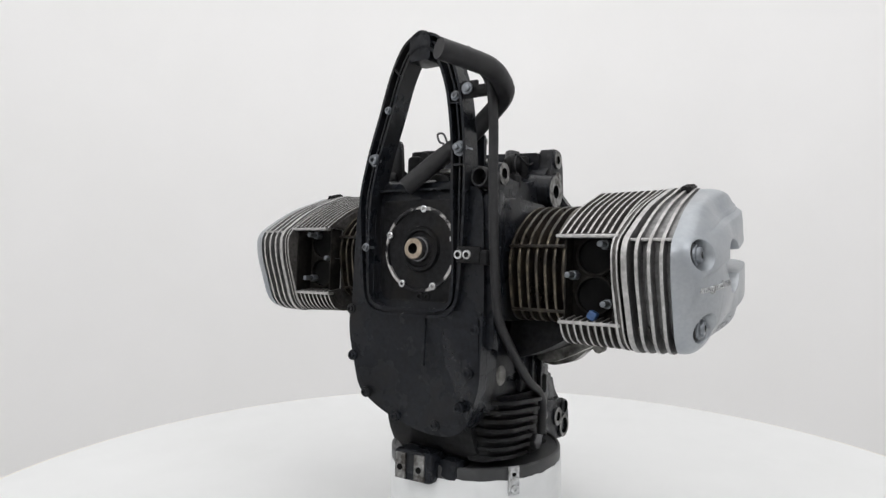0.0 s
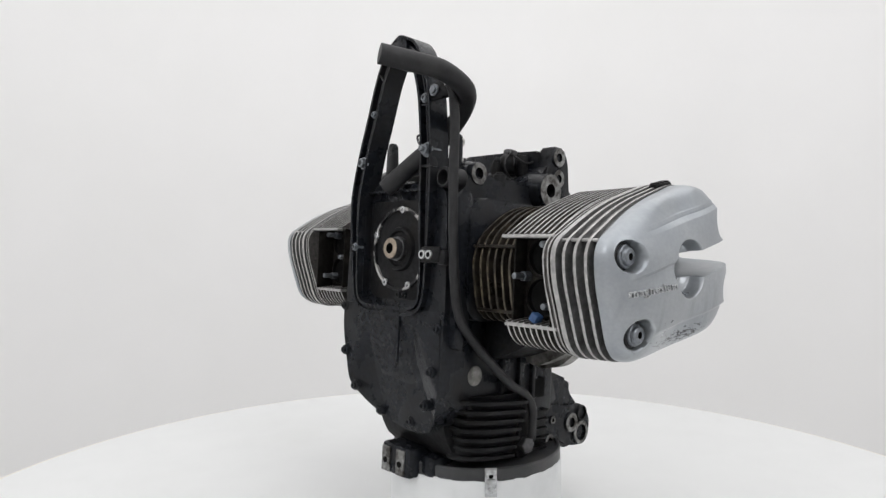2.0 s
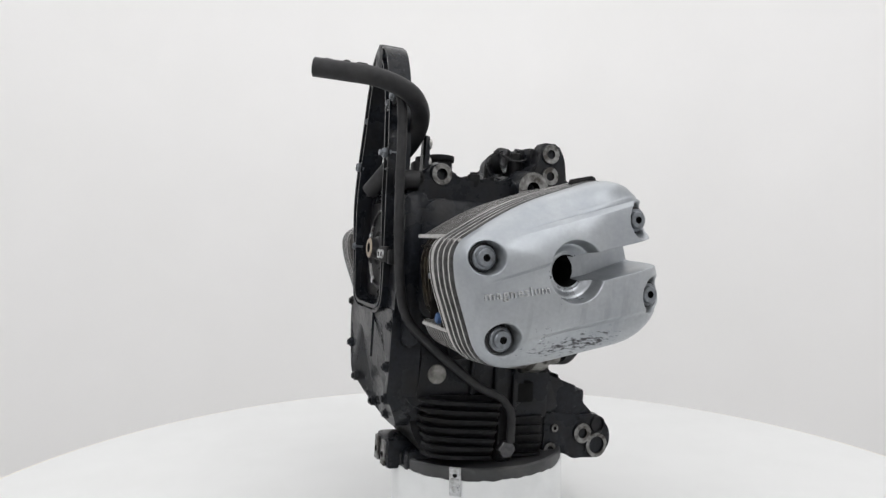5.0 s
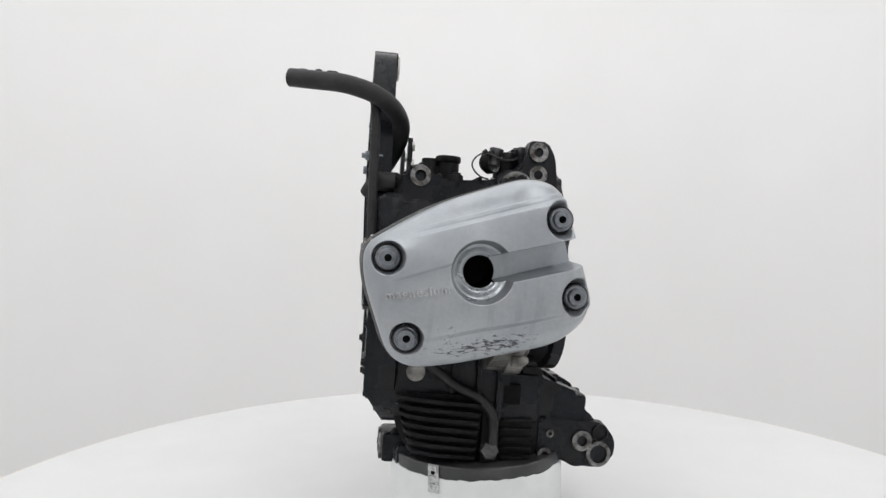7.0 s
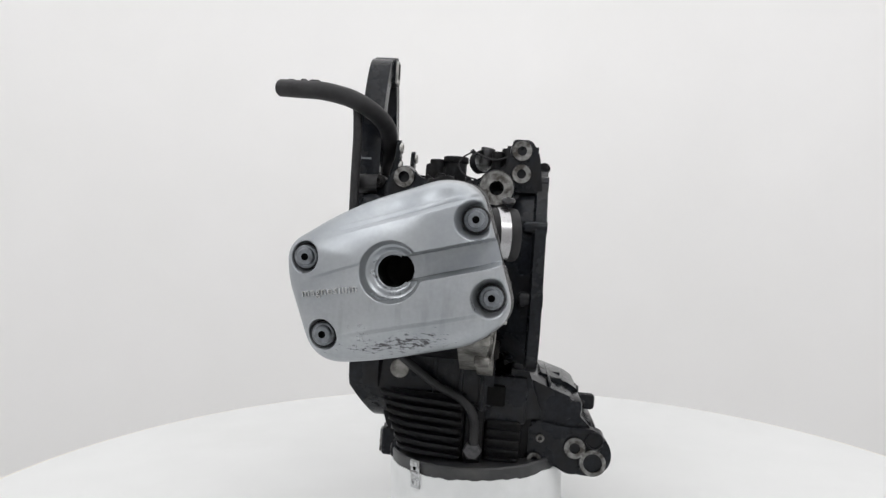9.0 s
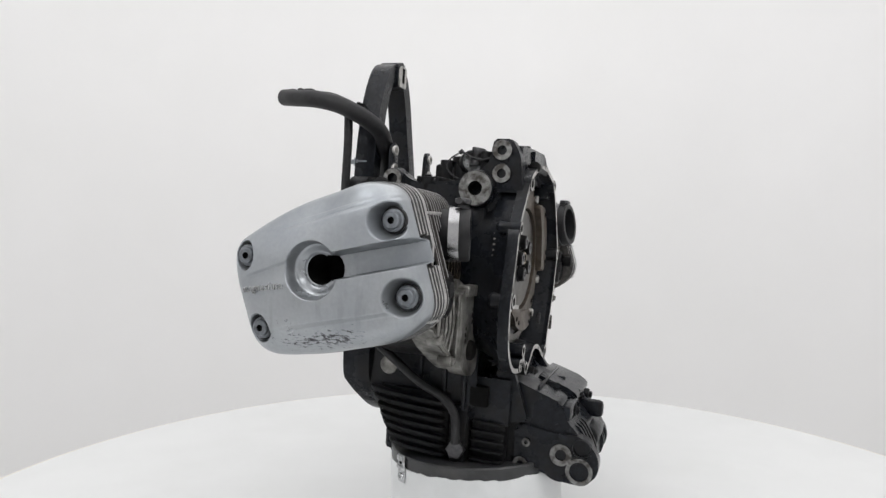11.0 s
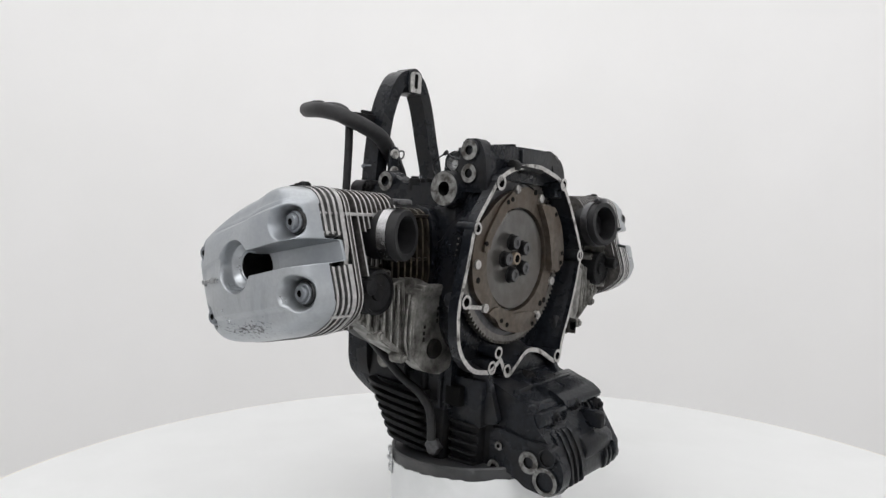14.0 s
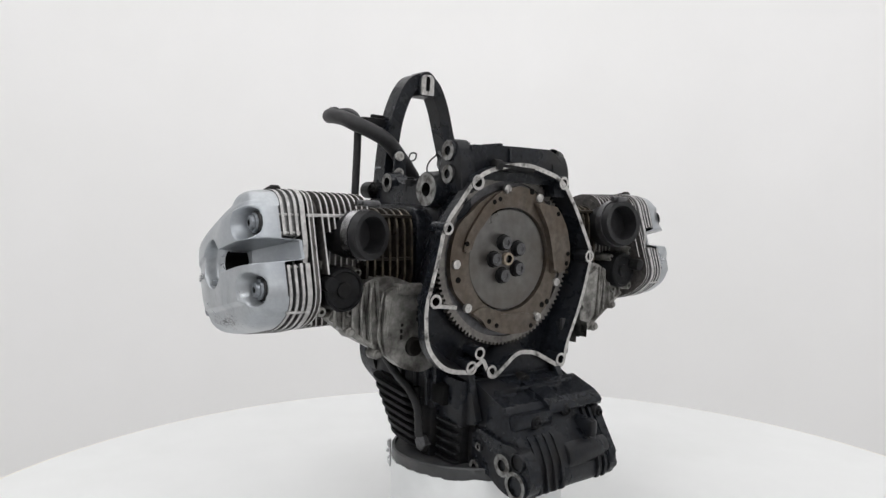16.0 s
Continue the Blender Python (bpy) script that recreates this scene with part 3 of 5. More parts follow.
    # ribs that tie the fins together, front and rear
    for x0, z0, x1, z1, y0, y1, on_cover in ((-0.158, -0.014, -0.147, -0.010, -0.268, -0.196, 0), (-0.147, -0.110, -0.134, -0.106, -0.268, -0.196, 0), (-0.1615, -0.018, -0.150, -0.0145, -0.324, -0.279, 1),
                                             (0.020, 0.024, 0.031, 0.028, -0.284, -0.200, 0), (0.020, 0.025, 0.0295, 0.028, -0.318, -0.288, 1), (0.045, -0.086, 0.056, -0.083, -0.318, -0.290, 1), (0.022, 0.0045, 0.0365, 0.0070, -0.318, -0.288, 1), (0.030, -0.0345, 0.0460, -0.0320, -0.318, -0.288, 1)):
        bm = bmesh.new()
        box(bm, (x0, y0, z0), (x1, y1, z1), 0.0012)
        part("rib", flip(bm, mirror), EDGE, cover if on_cover else head)
    # exhaust pocket with two ports and studs
    bm = bmesh.new()
    box(bm, (-0.121, -0.262, -0.106), (-0.110, -0.200, -0.008), 0.002)
    box(bm, (-0.150, -0.2625, -0.106), (-0.112, -0.2600, -0.008), 0.001)
    box(bm, (-0.140, -0.2025, -0.108), (-0.112, -0.2000, -0.006), 0.001)
    part("port_wall", flip(bm, mirror), DARK_CAST, head, "dark exhaust port wall, pocket shade in its colour")
    for pz in (-0.033, -0.077):
        bm = bmesh.new()
        lathe(bm, (-0.120, -0.231, pz), (-1, -0.231, pz), [(0, 0.0235), (0.006, 0.023), (0.007, 0.022), (0.007, 0.0200), (0.0012, 0.0195), (0.0012, 0)], seg=28, mat=[0, 0, 0, 1, 1])
        part("exhaust_port", flip(bm, mirror), [DARK_CAST, RECESS_SHADE], head)
    for sy, sz in ((-0.243, -0.020), (-0.206, -0.055), (-0.248, -0.086)):
        bm = bmesh.new()
        cyl(bm, (-0.12, sy, sz), (-0.146, sy, sz), 0.0036, seg=12, bevel=0.0008)
        lathe(bm, (-0.12, sy, sz), (-1, sy, sz), [(0, 0.0062), (0.010, 0.0062), (0.011, 0.0055), (0.011, 0)], seg=6)
        part("stud", flip(bm, mirror), BOLT, head)
    if not mirror:
        bm = bmesh.new()
        box(bm, (-0.146, -0.240, -0.104), (-0.134, -0.230, -0.094), 0.002, Matrix.Rotation(0.5, 4, "X"))
        part("plug_cap", bm, BLUE, head, "blue plastic plug")
    # finned barrel
    bar = rounded([(-0.128, -0.020, 0.035), (-0.060, 0.030, 0.05), (0.012, 0.034, 0.03), (0.020, -0.075, 0.035), (-0.050, -0.108, 0.045), (-0.112, -0.110, 0.03)], 7)
    bc = (-0.052, -0.037)
    bm = bmesh.new()
    prism(bm, scaled(bar, 0.84, bc), "y", -0.200, -0.095)
    barrel = part("cylinder_barrel", flip(bm, mirror), BARREL, ENGINE, "oil-browned finned cylinder barrel")
    for i in range(7):
        y = -0.124 - 0.0115 * i
        bm = bmesh.new()
        prism(bm, scaled(bar, 1.05, bc), "y", y - 0.0019, y + 0.0019, 1, 0, bevel=0.0007)
        part("barrel_fin", flip(bm, mirror), [BARREL, BARREL_EDGE], barrel)
    for x, z, w in ((-0.1225, -0.022, 0.010), (-0.1125, -0.098, 0.008), (0.010, 0.026, 0.010), (0.0155, -0.030, 0.007), (0.017, -0.066, 0.010)):
        bm = bmesh.new()
        box(bm, (x - w / 2, -0.196, z - 0.002), (x + w / 2, -0.122, z + 0.002), 0.0015)
        part("rib", flip(bm, mirror), BARREL, barrel)
    # intake stub, boot and clamp; the hose on the near bank is narrower
    k = 1.0 if mirror else 0.88
    tip = (0.065, -0.212, 0.012) if mirror else (0.065, -0.207, 0.004)
    root = (0.0, -0.222, 0.004) if mirror else (0.0, -0.225, 0.002)
    bm = bmesh.new()
    lathe(bm, root, tip, [(a, b * k) for a, b in [(0, 0.030), (0.014, 0.031), (0.018, 0.034), (0.040, 0.034), (0.041, 0.0345), (0.057, 0.0350), (0.060, 0.0338), (0.060, 0.0265), (0.034, 0.0250), (0.034, 0)]], seg=40)
    boot = part("intake_boot", flip(bm, mirror), RUBBER, ENGINE, "open black rubber intake boot")
    bm = bmesh.new()
    lathe(bm, root, tip, [(a, b * k) for a, b in [(0.036, 0.0348), (0.036, 0.0364), (0.048, 0.0364), (0.048, 0.0348), (0.036, 0.0348)]], seg=40)
    part("hose_clamp", flip(bm, mirror), CHROME if not mirror else DARK_STEEL, boot, "bright worm-drive clamp" if not mirror else "")
    bm = bmesh.new()
    box(bm, (0.040, -0.222, 0.009 + 0.034 * k), (0.056, -0.202, 0.009 + 0.042 * k), 0.003)
    cyl(bm, (0.048, -0.228, 0.009 + 0.038 * k), (0.048, -0.196, 0.009 + 0.038 * k), 0.0038, seg=10)
    part("clamp_screw", flip(bm, mirror), DARK_STEEL, boot)
    # rear of the head: dark injector block and brackets
    bm = bmesh.new()
    lathe(bm, (0.006, -0.238, -0.064), (1, -0.238, -0.064), [(0, 0.0275), (0.034, 0.0275), (0.038, 0.0262), (0.039, 0.0235), (0.036, 0.0220), (0.036, 0.0100), (0.039, 0.0090), (0.039, 0)], seg=36)
    cyl(bm, (0.040, -0.262, -0.055), (0.058, -0.262, -0.055), 0.009, seg=16, bevel=0.001)
    part("sensor_block", flip(bm, mirror), BLACK_DULL, head, "greasy black sensor housing")
    for by, bz, rr in ((-0.262, -0.034, 0.0065), (-0.216, -0.044, 0.0055), (-0.264, -0.090, 0.0060), (-0.225, -0.094, 0.0055)):
        bm = bmesh.new()
        lathe(bm, (0.000, by, bz), (1, by, bz), [(0, rr * 1.4), (0.036, rr), (0.037, rr * 0.9), (0.037, rr * 0.5), (0.028, rr * 0.45), (0.028, 0)], seg=18)
        part("mount_boss", flip(bm, mirror), CAST, head)
    # chain casing under the barrel
    low = rounded([(-0.268, -0.098, 0.012), (-0.205, -0.052, 0.015), (-0.168, -0.052, 0.010), (-0.118, -0.072, 0.012), (-0.108, -0.165, 0.012), (-0.135, -0.176, 0.012), (-0.170, -0.160, 0.012), (-0.225, -0.130, 0.012)], 5)
    bm = bmesh.new()
    prism(bm, [(y + 0.012, z) for y, z in low], "x", 0.000, 0.030, bevel=0.006)
    casing = part("chain_casing", flip(bm, mirror, 0.146), CAST, ENGINE, "grimy bare aluminium chain casing")
    # front block of the casing in dull black, holding the shadow under the head
    bm = bmesh.new()
    prism(bm, rounded([(-0.235, -0.100, 0.02), (-0.110, -0.080, 0.02), (-0.092, -0.170, 0.02), (-0.150, -0.150, 0.02)], 5), "x", -0.075, 0.004, bevel=0.010)
    part("casing_front", flip(bm, mirror, 0.146), BLACK_DULL, casing, "dull black front of the casing, shadow in its colour")
    for k, (a, b) in enumerate((((-0.262, -0.100), (-0.170, -0.160)), ((-0.215, -0.060), (-0.205, -0.138)), ((-0.198, -0.056), (-0.188, -0.147)))):
        bm = bmesh.new()
        d = Vector((0, b[0] - a[0], b[1] - a[1]))
        m = Matrix.Translation((0.031, (a[0] + b[0]) / 2 + 0.012, (a[1] + b[1]) / 2)) @ Matrix.Rotation(math.atan2(d.z, d.y), 4, "X") @ Matrix.Diagonal((0.008, d.length, 0.005, 1))
        bmesh.ops.create_cube(bm, size=1, matrix=m)
        bmesh.ops.bevel(bm, geom=bm.edges[:], offset=0.0015, segments=2, affect="EDGES")
        part("rib", flip(bm, mirror, 0.146), CAST, casing)
    bm = bmesh.new()
    if mirror:
        prism(bm, rounded([(-0.188, -0.060, 0.006), (-0.112, -0.080, 0.006), (-0.103, -0.160, 0.006), (-0.150, -0.165, 0.010), (-0.180, -0.140, 0.010)], 4), "x", 0.026, 0.036, bevel=0.003)
    else:
        prism(bm, rounded([(-0.178, -0.072, 0.006), (-0.160, -0.064, 0.006), (-0.092, -0.068, 0.006), (-0.090, -0.172, 0.008), (-0.118, -0.181, 0.010), (-0.150, -0.172, 0.012), (-0.178, -0.146, 0.010)], 4), "x", 0.022, 0.042, bevel=0.004)
        prism(bm, rounded([(-0.160, -0.060, 0.003), (-0.092, -0.062, 0.003), (-0.092, -0.076, 0.003), (-0.160, -0.074, 0.003)], 3), "x", 0.030, 0.046, bevel=0.002)
    part("casing_cover", flip(bm, mirror, 0.146), CAST, casing)
    if not mirror:
        # cast marks on the cover: a double ring and two short lines
        bm = bmesh.new()
        for r in (0.0085, 0.0050):
            lathe(bm, (0.0415, -0.108, -0.128), (1, -0.108, -0.128), [(0, r + 0.0009), (0.0014, r + 0.0006), (0.0014, r - 0.0006), (0, r - 0.0009)], seg=28)
        part("cast_ring", bm, CAST, casing)
        for y, z, h in ((-0.127, -0.108, 0.005), (-0.127, -0.100, 0.006), (-0.126, -0.092, 0.004), (-0.152, -0.122, 0.005), (-0.152, -0.130, 0.006), (-0.151, -0.114, 0.004)):
            bm = bmesh.new()
            box(bm, (0.0410, y - 0.0018, z - h / 2), (0.0428, y + 0.0018, z + h / 2), 0.0005)
            part("cast_bar", bm, DARK_CAST, casing)
        for y in (-0.170, -0.176, -0.184):
            bm = bmesh.new()
            hose(bm, [(0.040, y + 0.004, -0.070), (0.042, y - 0.002, -0.100), (0.042, y - 0.002, -0.128), (0.038, y + 0.008, -0.152)], 0.0016, seg=8)
            part("casing_seam", bm, CAST, casing)
        # curved ribs fanning out under the head
        for k in range(5):
            y = -0.196 - 0.0125 * k
            bm = bmesh.new()
            hose(bm, [(0.036, y, -0.064 - 0.004 * k), (0.040, y - 0.003, -0.086), (0.040, y - 0.002, -0.108), (0.034, y + 0.004, -0.136 + 0.0085 * k)], 0.0019, seg=8)
            part("casing_seam", bm, CAST, casing)
        # foot boss with a nut below the casing
        bm = bmesh.new()
        lathe(bm, (0.036, -0.132, -0.144), (1, -0.132, -0.144), [(0, 0.014), (0.010, 0.0125), (0.0125, 0.0100), (0.0125, 0)], seg=24)
        part("round_plug", bm, DARK_CAST, casing, "greasy round plug")
    for k in range(5):
        bm = bmesh.new()
        box(bm, (0.024, -0.246 + 0.0125 * k, -0.104 - 0.007 * k), (0.034, -0.243 + 0.0125 * k, -0.074 + 0.004 * k), 0.001)
        part("casing_fin", flip(bm, mirror, 0.146), CAST, casing)
    for by, bz, rr in ((-0.150, -0.150, 0.0115 if mirror else 0.0075), (-0.128, -0.118, 0.006), (-0.196, -0.150, 0.008), (-0.236, -0.118, 0.008), (-0.128, -0.086, 0.007)):
        bm = bmesh.new()
        by += 0.012
        if rr > 0.011:
            lathe(bm, (0.020, by, bz), (1, by, bz), [(0, rr * 1.15), (0.029, rr), (0.030, rr * 0.93), (0.030, rr * 0.55), (0.020, rr * 0.5), (0.020, 0)], seg=22, mat=[0, 0, 0, 1, 1])
        else:
            cyl(bm, (0.020, by, bz), (0.038, by, bz), rr, rr * 0.85, seg=20, bevel=0.0015)
            hexbolt(bm, (0.038, by, bz), (1, 0, 0), rr * 0.55, 0.003)
        part("screw_boss", flip(bm, mirror, 0.146), [CAST, RECESS_SHADE], casing)


cylinder_bank(False)
cylinder_bank(True)


def bell_outline():
    return [(-0.079, 0.082, 0.018), (-0.050, 0.095, 0.02), (0.005, 0.104, 0.05), (0.073, 0.087, 0.02), (0.105, 0.046, 0.02), (0.143, -0.018, 0.016), (0.126, -0.086, 0.03), (0.098, -0.150, 0.02), (0.094, -0.180, 0.01),
            (0.040, -0.152, 0.012), (0.005, -0.147, 0.014), (-0.040, -0.180, 0.009), (-0.056, -0.150, 0.008), (-0.080, -0.166, 0.006), (-0.118, -0.160, 0.018), (-0.147, -0.130, 0.02), (-0.150, -0.080, 0.012), (-0.134, -0.020, 0.03), (-0.126, 0.022, 0.016)]


def inset(pts, d):
    """The outline moved inwards by d."""
    out, n = [], len(pts)
    for i in range(n):
        a, b = Vector(pts[i - 1]), Vector(pts[(i + 1) % n])
        t = (b - a)
        t = t.normalized() if t.length > 1e-9 else Vector((1, 0))
        out.append((pts[i][0] + t.y * d, pts[i][1] - t.x * d))
    return out


def drawn_in(pts, far, near):
    """The outline moved inwards by far, more on the side that slants away beside the chain casing."""
    deep, shallow = inset(pts, far), inset(pts, near)
    out = []
    for p, a, b in zip(pts, deep, shallow):
        w = smooth(-0.085, -0.118, p[0]) * smooth(0.06, 0.0, p[1])
        out.append((b[0] + (a[0] - b[0]) * w, b[1] + (a[1] - b[1]) * w))
    return out


def crankcase():
    # main block: side profile given width, all edges eased
    prof = rounded([(-0.140, 0.060, 0.01), (-0.112, 0.068, 0.01), (0.020, 0.066, 0.01), (0.036, 0.090, 0.01), (0.044, 0.090, 0.006), (0.044, -0.165, 0.01), (0.044, -0.190, 0.01), (0.044, -0.235, 0.01), (-0.105, -0.238, 0.02), (-0.140, -0.200, 0.02)], 5)
    bm = bmesh.new()
    prism(bm, prof, "y", -0.094, 0.094, bevel=0.012)
    block = part("crankcase", bm, BLACK, ENGINE, "satin black painted crankcase, lightly grimed")
    # pads where the cylinders bolt on
    for s in (-1, 1):
        off = 0.0 if s < 0 else 0.035
        bm = bmesh.new()
        pad = rounded([(-0.125 + off, -0.115, 0.03), (0.015 + off, -0.115, 0.03), (0.015 + off, 0.040, 0.03), (-0.125 + off, 0.040, 0.03)], 6)
        prism(bm, pad, "y", s * 0.088, s * 0.114, bevel=0.004)
        part("cylinder_pad", bm, BLACK, block)
        # shoulder running from the front to the rear mount
        bm = bmesh.new()
        box(bm, (-0.122, s * 0.060, 0.010), (0.070, s * 0.0925, 0.066), 0.012)
        part("shoulder", bm, BLACK, block)
        bm = bmesh.new()
        prism(bm, rounded([(-0.122, 0.040, 0.01), (-0.116, 0.080, 0.010), (-0.088, 0.087, 0.010), (-0.070, 0.070, 0.012), (0.000, 0.072, 0.02), (0.030, 0.091, 0.015), (0.048, 0.093, 0.004), (0.048, 0.040, 0.01)], 5), "y", s * 0.062, s * 0.089, bevel=0.006)
        part("deck_rail", bm, BLACK, block)
        for (x, z, r, hole, y0, n) in ((-0.095, 0.072, 0.0145, 0.0075, 0.096, 0.02), (0.030, 0.063, 0.0235, 0.0095, 0.113, 0.034), (0.060, 0.114, 0.0135, 0.0062, 0.102, 0.012), (0.061, 0.084, 0.0128, 0.0060, 0.102, 0.012)):
            bm = bmesh.new()
            boss(bm, (x, s * y0, z), (0, s, 0), r, hole, n, flare=1.18, deep=min(0.02, n))
            part("mount_boss", bm, [BLACK, BOSS, RECESS_SHADE], block, "black boss with worn bare face")
    # cast ribs, and a dark block painting in a shaded pocket low on the flank
    for s in (-1, 1):
        for x in (-0.035, 0.000, 0.028):
            bm = bmesh.new()
            box(bm, (x - 0.003, s * 0.090, -0.232), (x + 0.003, s * 0.100, -0.150), 0.002)
            part("flank_rib", bm, BLACK, block)
        bm = bmesh.new()
        box(bm, (0.034, s * 0.080, -0.226), (0.060, s * 0.0945, -0.198), 0.003)
        part("flank_pocket_shade", bm, RECESS_SHADE, block)
        bm = bmesh.new()
        cyl(bm, (-0.128, s * 0.070, 0.064), (-0.128, s * 0.100, 0.064), 0.009, seg=18, bevel=0.002)
        hexbolt(bm, (-0.128, s * 0.100, 0.064), (0, s, 0), 0.0055, 0.004, socket=True)
        part("flank_screw", bm, BLACK_DULL, block)
    # rear tower and crossing top block
    bm = bmesh.new()
    prism(bm, rounded([(0.030, 0.060, 0.01), (0.044, 0.106, 0.008), (0.048, 0.129, 0.004), (0.072, 0.129, 0.004), (0.084, 0.110, 0.01), (0.090, 0.060, 0.005)], 4), "y", -0.0985, -0.077, bevel=0.003)
    prism(bm, rounded([(0.030, 0.060, 0.01), (0.044, 0.106, 0.008), (0.052, 0.122, 0.006), (0.074, 0.122, 0.006), (0.084, 0.105, 0.01), (0.090, 0.060, 0.005)], 4), "y", 0.068, 0.0985, bevel=0.003)
    prism(bm, rounded([(-0.079, 0.080, 0.004), (-0.079, 0.123, 0.003), (-0.010, 0.1255, 0.004), (0.068, 0.126, 0.006), (0.090, 0.106, 0.004), (0.099, 0.104, 0.002), (0.099, 0.075, 0.004)], 4), "x", 0.040, 0.082, bevel=0.003)
    box(bm, (0.0815, -0.016, 0.096), (0.0850, -0.012, 0.1225), 0.001)
    box(bm, (0.042, -0.030, 0.124), (0.080, -0.024, 0.1285), 0.0015)
    part("rear_tower", bm, BLACK, block)
    bm = bmesh.new()
    cyl(bm, (0.092, -0.040, 0.098), (0.092, 0.020, 0.095), 0.0055, seg=14)
    cyl(bm, (0.092, -0.050, 0.098), (0.092, -0.038, 0.098), 0.008, seg=14, bevel=0.001)
    box(bm, (0.082, -0.026, 0.090), (0.094, -0.012, 0.102), 0.002)
    part("cross_pipe", bm, BLACK_DULL, block)
    bm = bmesh.new()
    prism(bm, rounded([(0.02, 0.06, 0.005), (0.03, 0.088, 0.01), (0.05, 0.108, 0.006), (0.05, 0.06, 0.003)], 4), "y", -0.094, 0.094, bevel=0.002)
    part("gusset", bm, BLACK, block)
    # top deck clutter
    bm = bmesh.new()
    box(bm, (-0.085, -0.070, 0.060), (0.03, 0.075, 0.072), 0.004)
    for k in range(4):
        box(bm, (-0.07 + 0.028 * k, -0.07, 0.070), (-0.064 + 0.028 * k, 0.075, 0.079), 0.002)
    part("top_cover", bm, BLACK_DULL, block)
    bm = bmesh.new()
    cyl(bm, (-0.040, 0.053, 0.068), (-0.040, 0.053, 0.116), 0.0170, seg=28, bevel=0.002)
    cyl(bm, (-0.040, 0.053, 0.108), (-0.040, 0.053, 0.118), 0.0195, seg=28, bevel=0.002)
    cyl(bm, (-0.068, 0.055, 0.068), (-0.068, 0.055, 0.113), 0.0125, seg=24, bevel=0.002)
    box(bm, (-0.086, 0.044, 0.070), (-0.068, 0.066, 0.106), 0.005)
    box(bm, (-0.060, 0.046, 0.070), (-0.040, 0.062, 0.102), 0.003)
    part("connector", bm, BLACK_DULL, block, "black plastic connector")
    # shallow tilted cup, bright inside, with a wire loop and a pin
    bm = bmesh.new()
    lathe(bm, (-0.004, -0.048, 0.099), (0.023, -0.078, 0.105), [(0, 0), (0, 0.010), (0.006, 0.0150), (0.018, 0.0160), (0.018, 0.0145), (0.010, 0.0130), (0.005, 0.0060), (0.005, 0)], seg=24, mat=[0, 0, 0, 0, 1, 1, 1])
    part("shallow_cup", bm, [BLACK_DULL, NIPPLE], block, "dark cup with a bright bare inside")
    bm = bmesh.new()
    lathe(bm, (0.010, -0.050, 0.098), (0.014, -0.050, 0.124), [(0, 0.0080), (0.014, 0.0085), (0.017, 0.0100), (0.023, 0.0100), (0.024, 0.0085), (0.024, 0)], seg=20)
    part("cup_cap", bm, DARK_STEEL, block, "dull grey end cap")
    bm = bmesh.new()
    hose(bm, [(-0.006, -0.068, 0.114), (-0.020, -0.072, 0.104), (-0.024, -0.074, 0.092), (-0.014, -0.074, 0.080), (0.000, -0.072, 0.076)], 0.0011, seg=8)
    hose(bm, [(-0.006, -0.068, 0.114), (0.012, -0.070, 0.106), (0.028, -0.070, 0.104), (0.044, -0.070, 0.110)], 0.0015, seg=8)
    lathe(bm, (-0.009, -0.068, 0.112), (-0.004, -0.068, 0.116), [(0, 0), (0, 0.0028), (0.006, 0.0028), (0.006, 0)], seg=10)
    part("wire", bm, RUBBER, block)
    for y, x, z in ((-0.086, -0.046, 0.073), (0.086, -0.046, 0.073)):
        bm = bmesh.new()
        cyl(bm, (x, y, z - 0.014), (x, y, z + 0.004), 0.0085, seg=18, bevel=0.0015)
        hexbolt(bm, (x, y, z + 0.004), (0, 0, 1), 0.0055, 0.003, socket=True)
        part("deck_screw", bm, BLACK_DULL, block)
    for x, y, z, r in ((0.028, -0.060, 0.116, 0.0085), (0.040, -0.052, 0.122, 0.0075), (0.022, -0.045, 0.106, 0.0070)):
        bm = bmesh.new()
        cyl(bm, (x, y, 0.085), (x, y, z), r, seg=16, bevel=0.002)
        part("deck_stub", bm, BLACK_DULL, block)
    for y in (-0.05, 0.0, 0.05):
        bm = bmesh.new()
        cyl(bm, (0.038, y, 0.090), (0.038, y, 0.112), 0.007, seg=14, bevel=0.001)
        hexbolt(bm, (0.038, y, 0.112), (0, 0, 1), 0.005, 0.004)
        part("top_screw", bm, BLACK_DULL, block)

    # bell housing with its machined rim
    inner = [(y, z - 0.004) for y, z in rounded(bell_outline(), 5)]
    rim = inset(inner, -0.0060)
    c = (-0.005, -0.03)
    bm = bmesh.new()
    band(bm, rim, inner, "x", 0.083, 0.097, 1, 0)
    housing = part("bell_housing", bm, [BLACK, ALU], ENGINE, "black bell housing with bare machined rim")
    # side walls sloping from the block to the rim
    bm = bmesh.new()
    front = scaled(rim, 0.70, c, 0.84)
    L = [[bm.verts.new((0.0905, y, z)) for y, z in inset(rim, 0.0006)], [bm.verts.new((0.0835, y, z)) for y, z in inset(rim, 0.0006)], [bm.verts.new((0.0800, y, z)) for y, z in drawn_in(rim, 0.0090, 0.0075)], [bm.verts.new((0.056, y, z)) for y, z in drawn_in(rim, 0.0235, 0.0105)], [bm.verts.new((0.050, y, z)) for y, z in scaled(rim, 0.82, c, 0.88)], [bm.verts.new((0.010, y, z)) for y, z in front]]
    n = len(rim)
    for u, v in zip(L, L[1:]):
        for k in range(n):
            bm.faces.new((u[k], u[(k + 1) % n], v[(k + 1) % n], v[k]))
    bm.faces.new(L[-1])
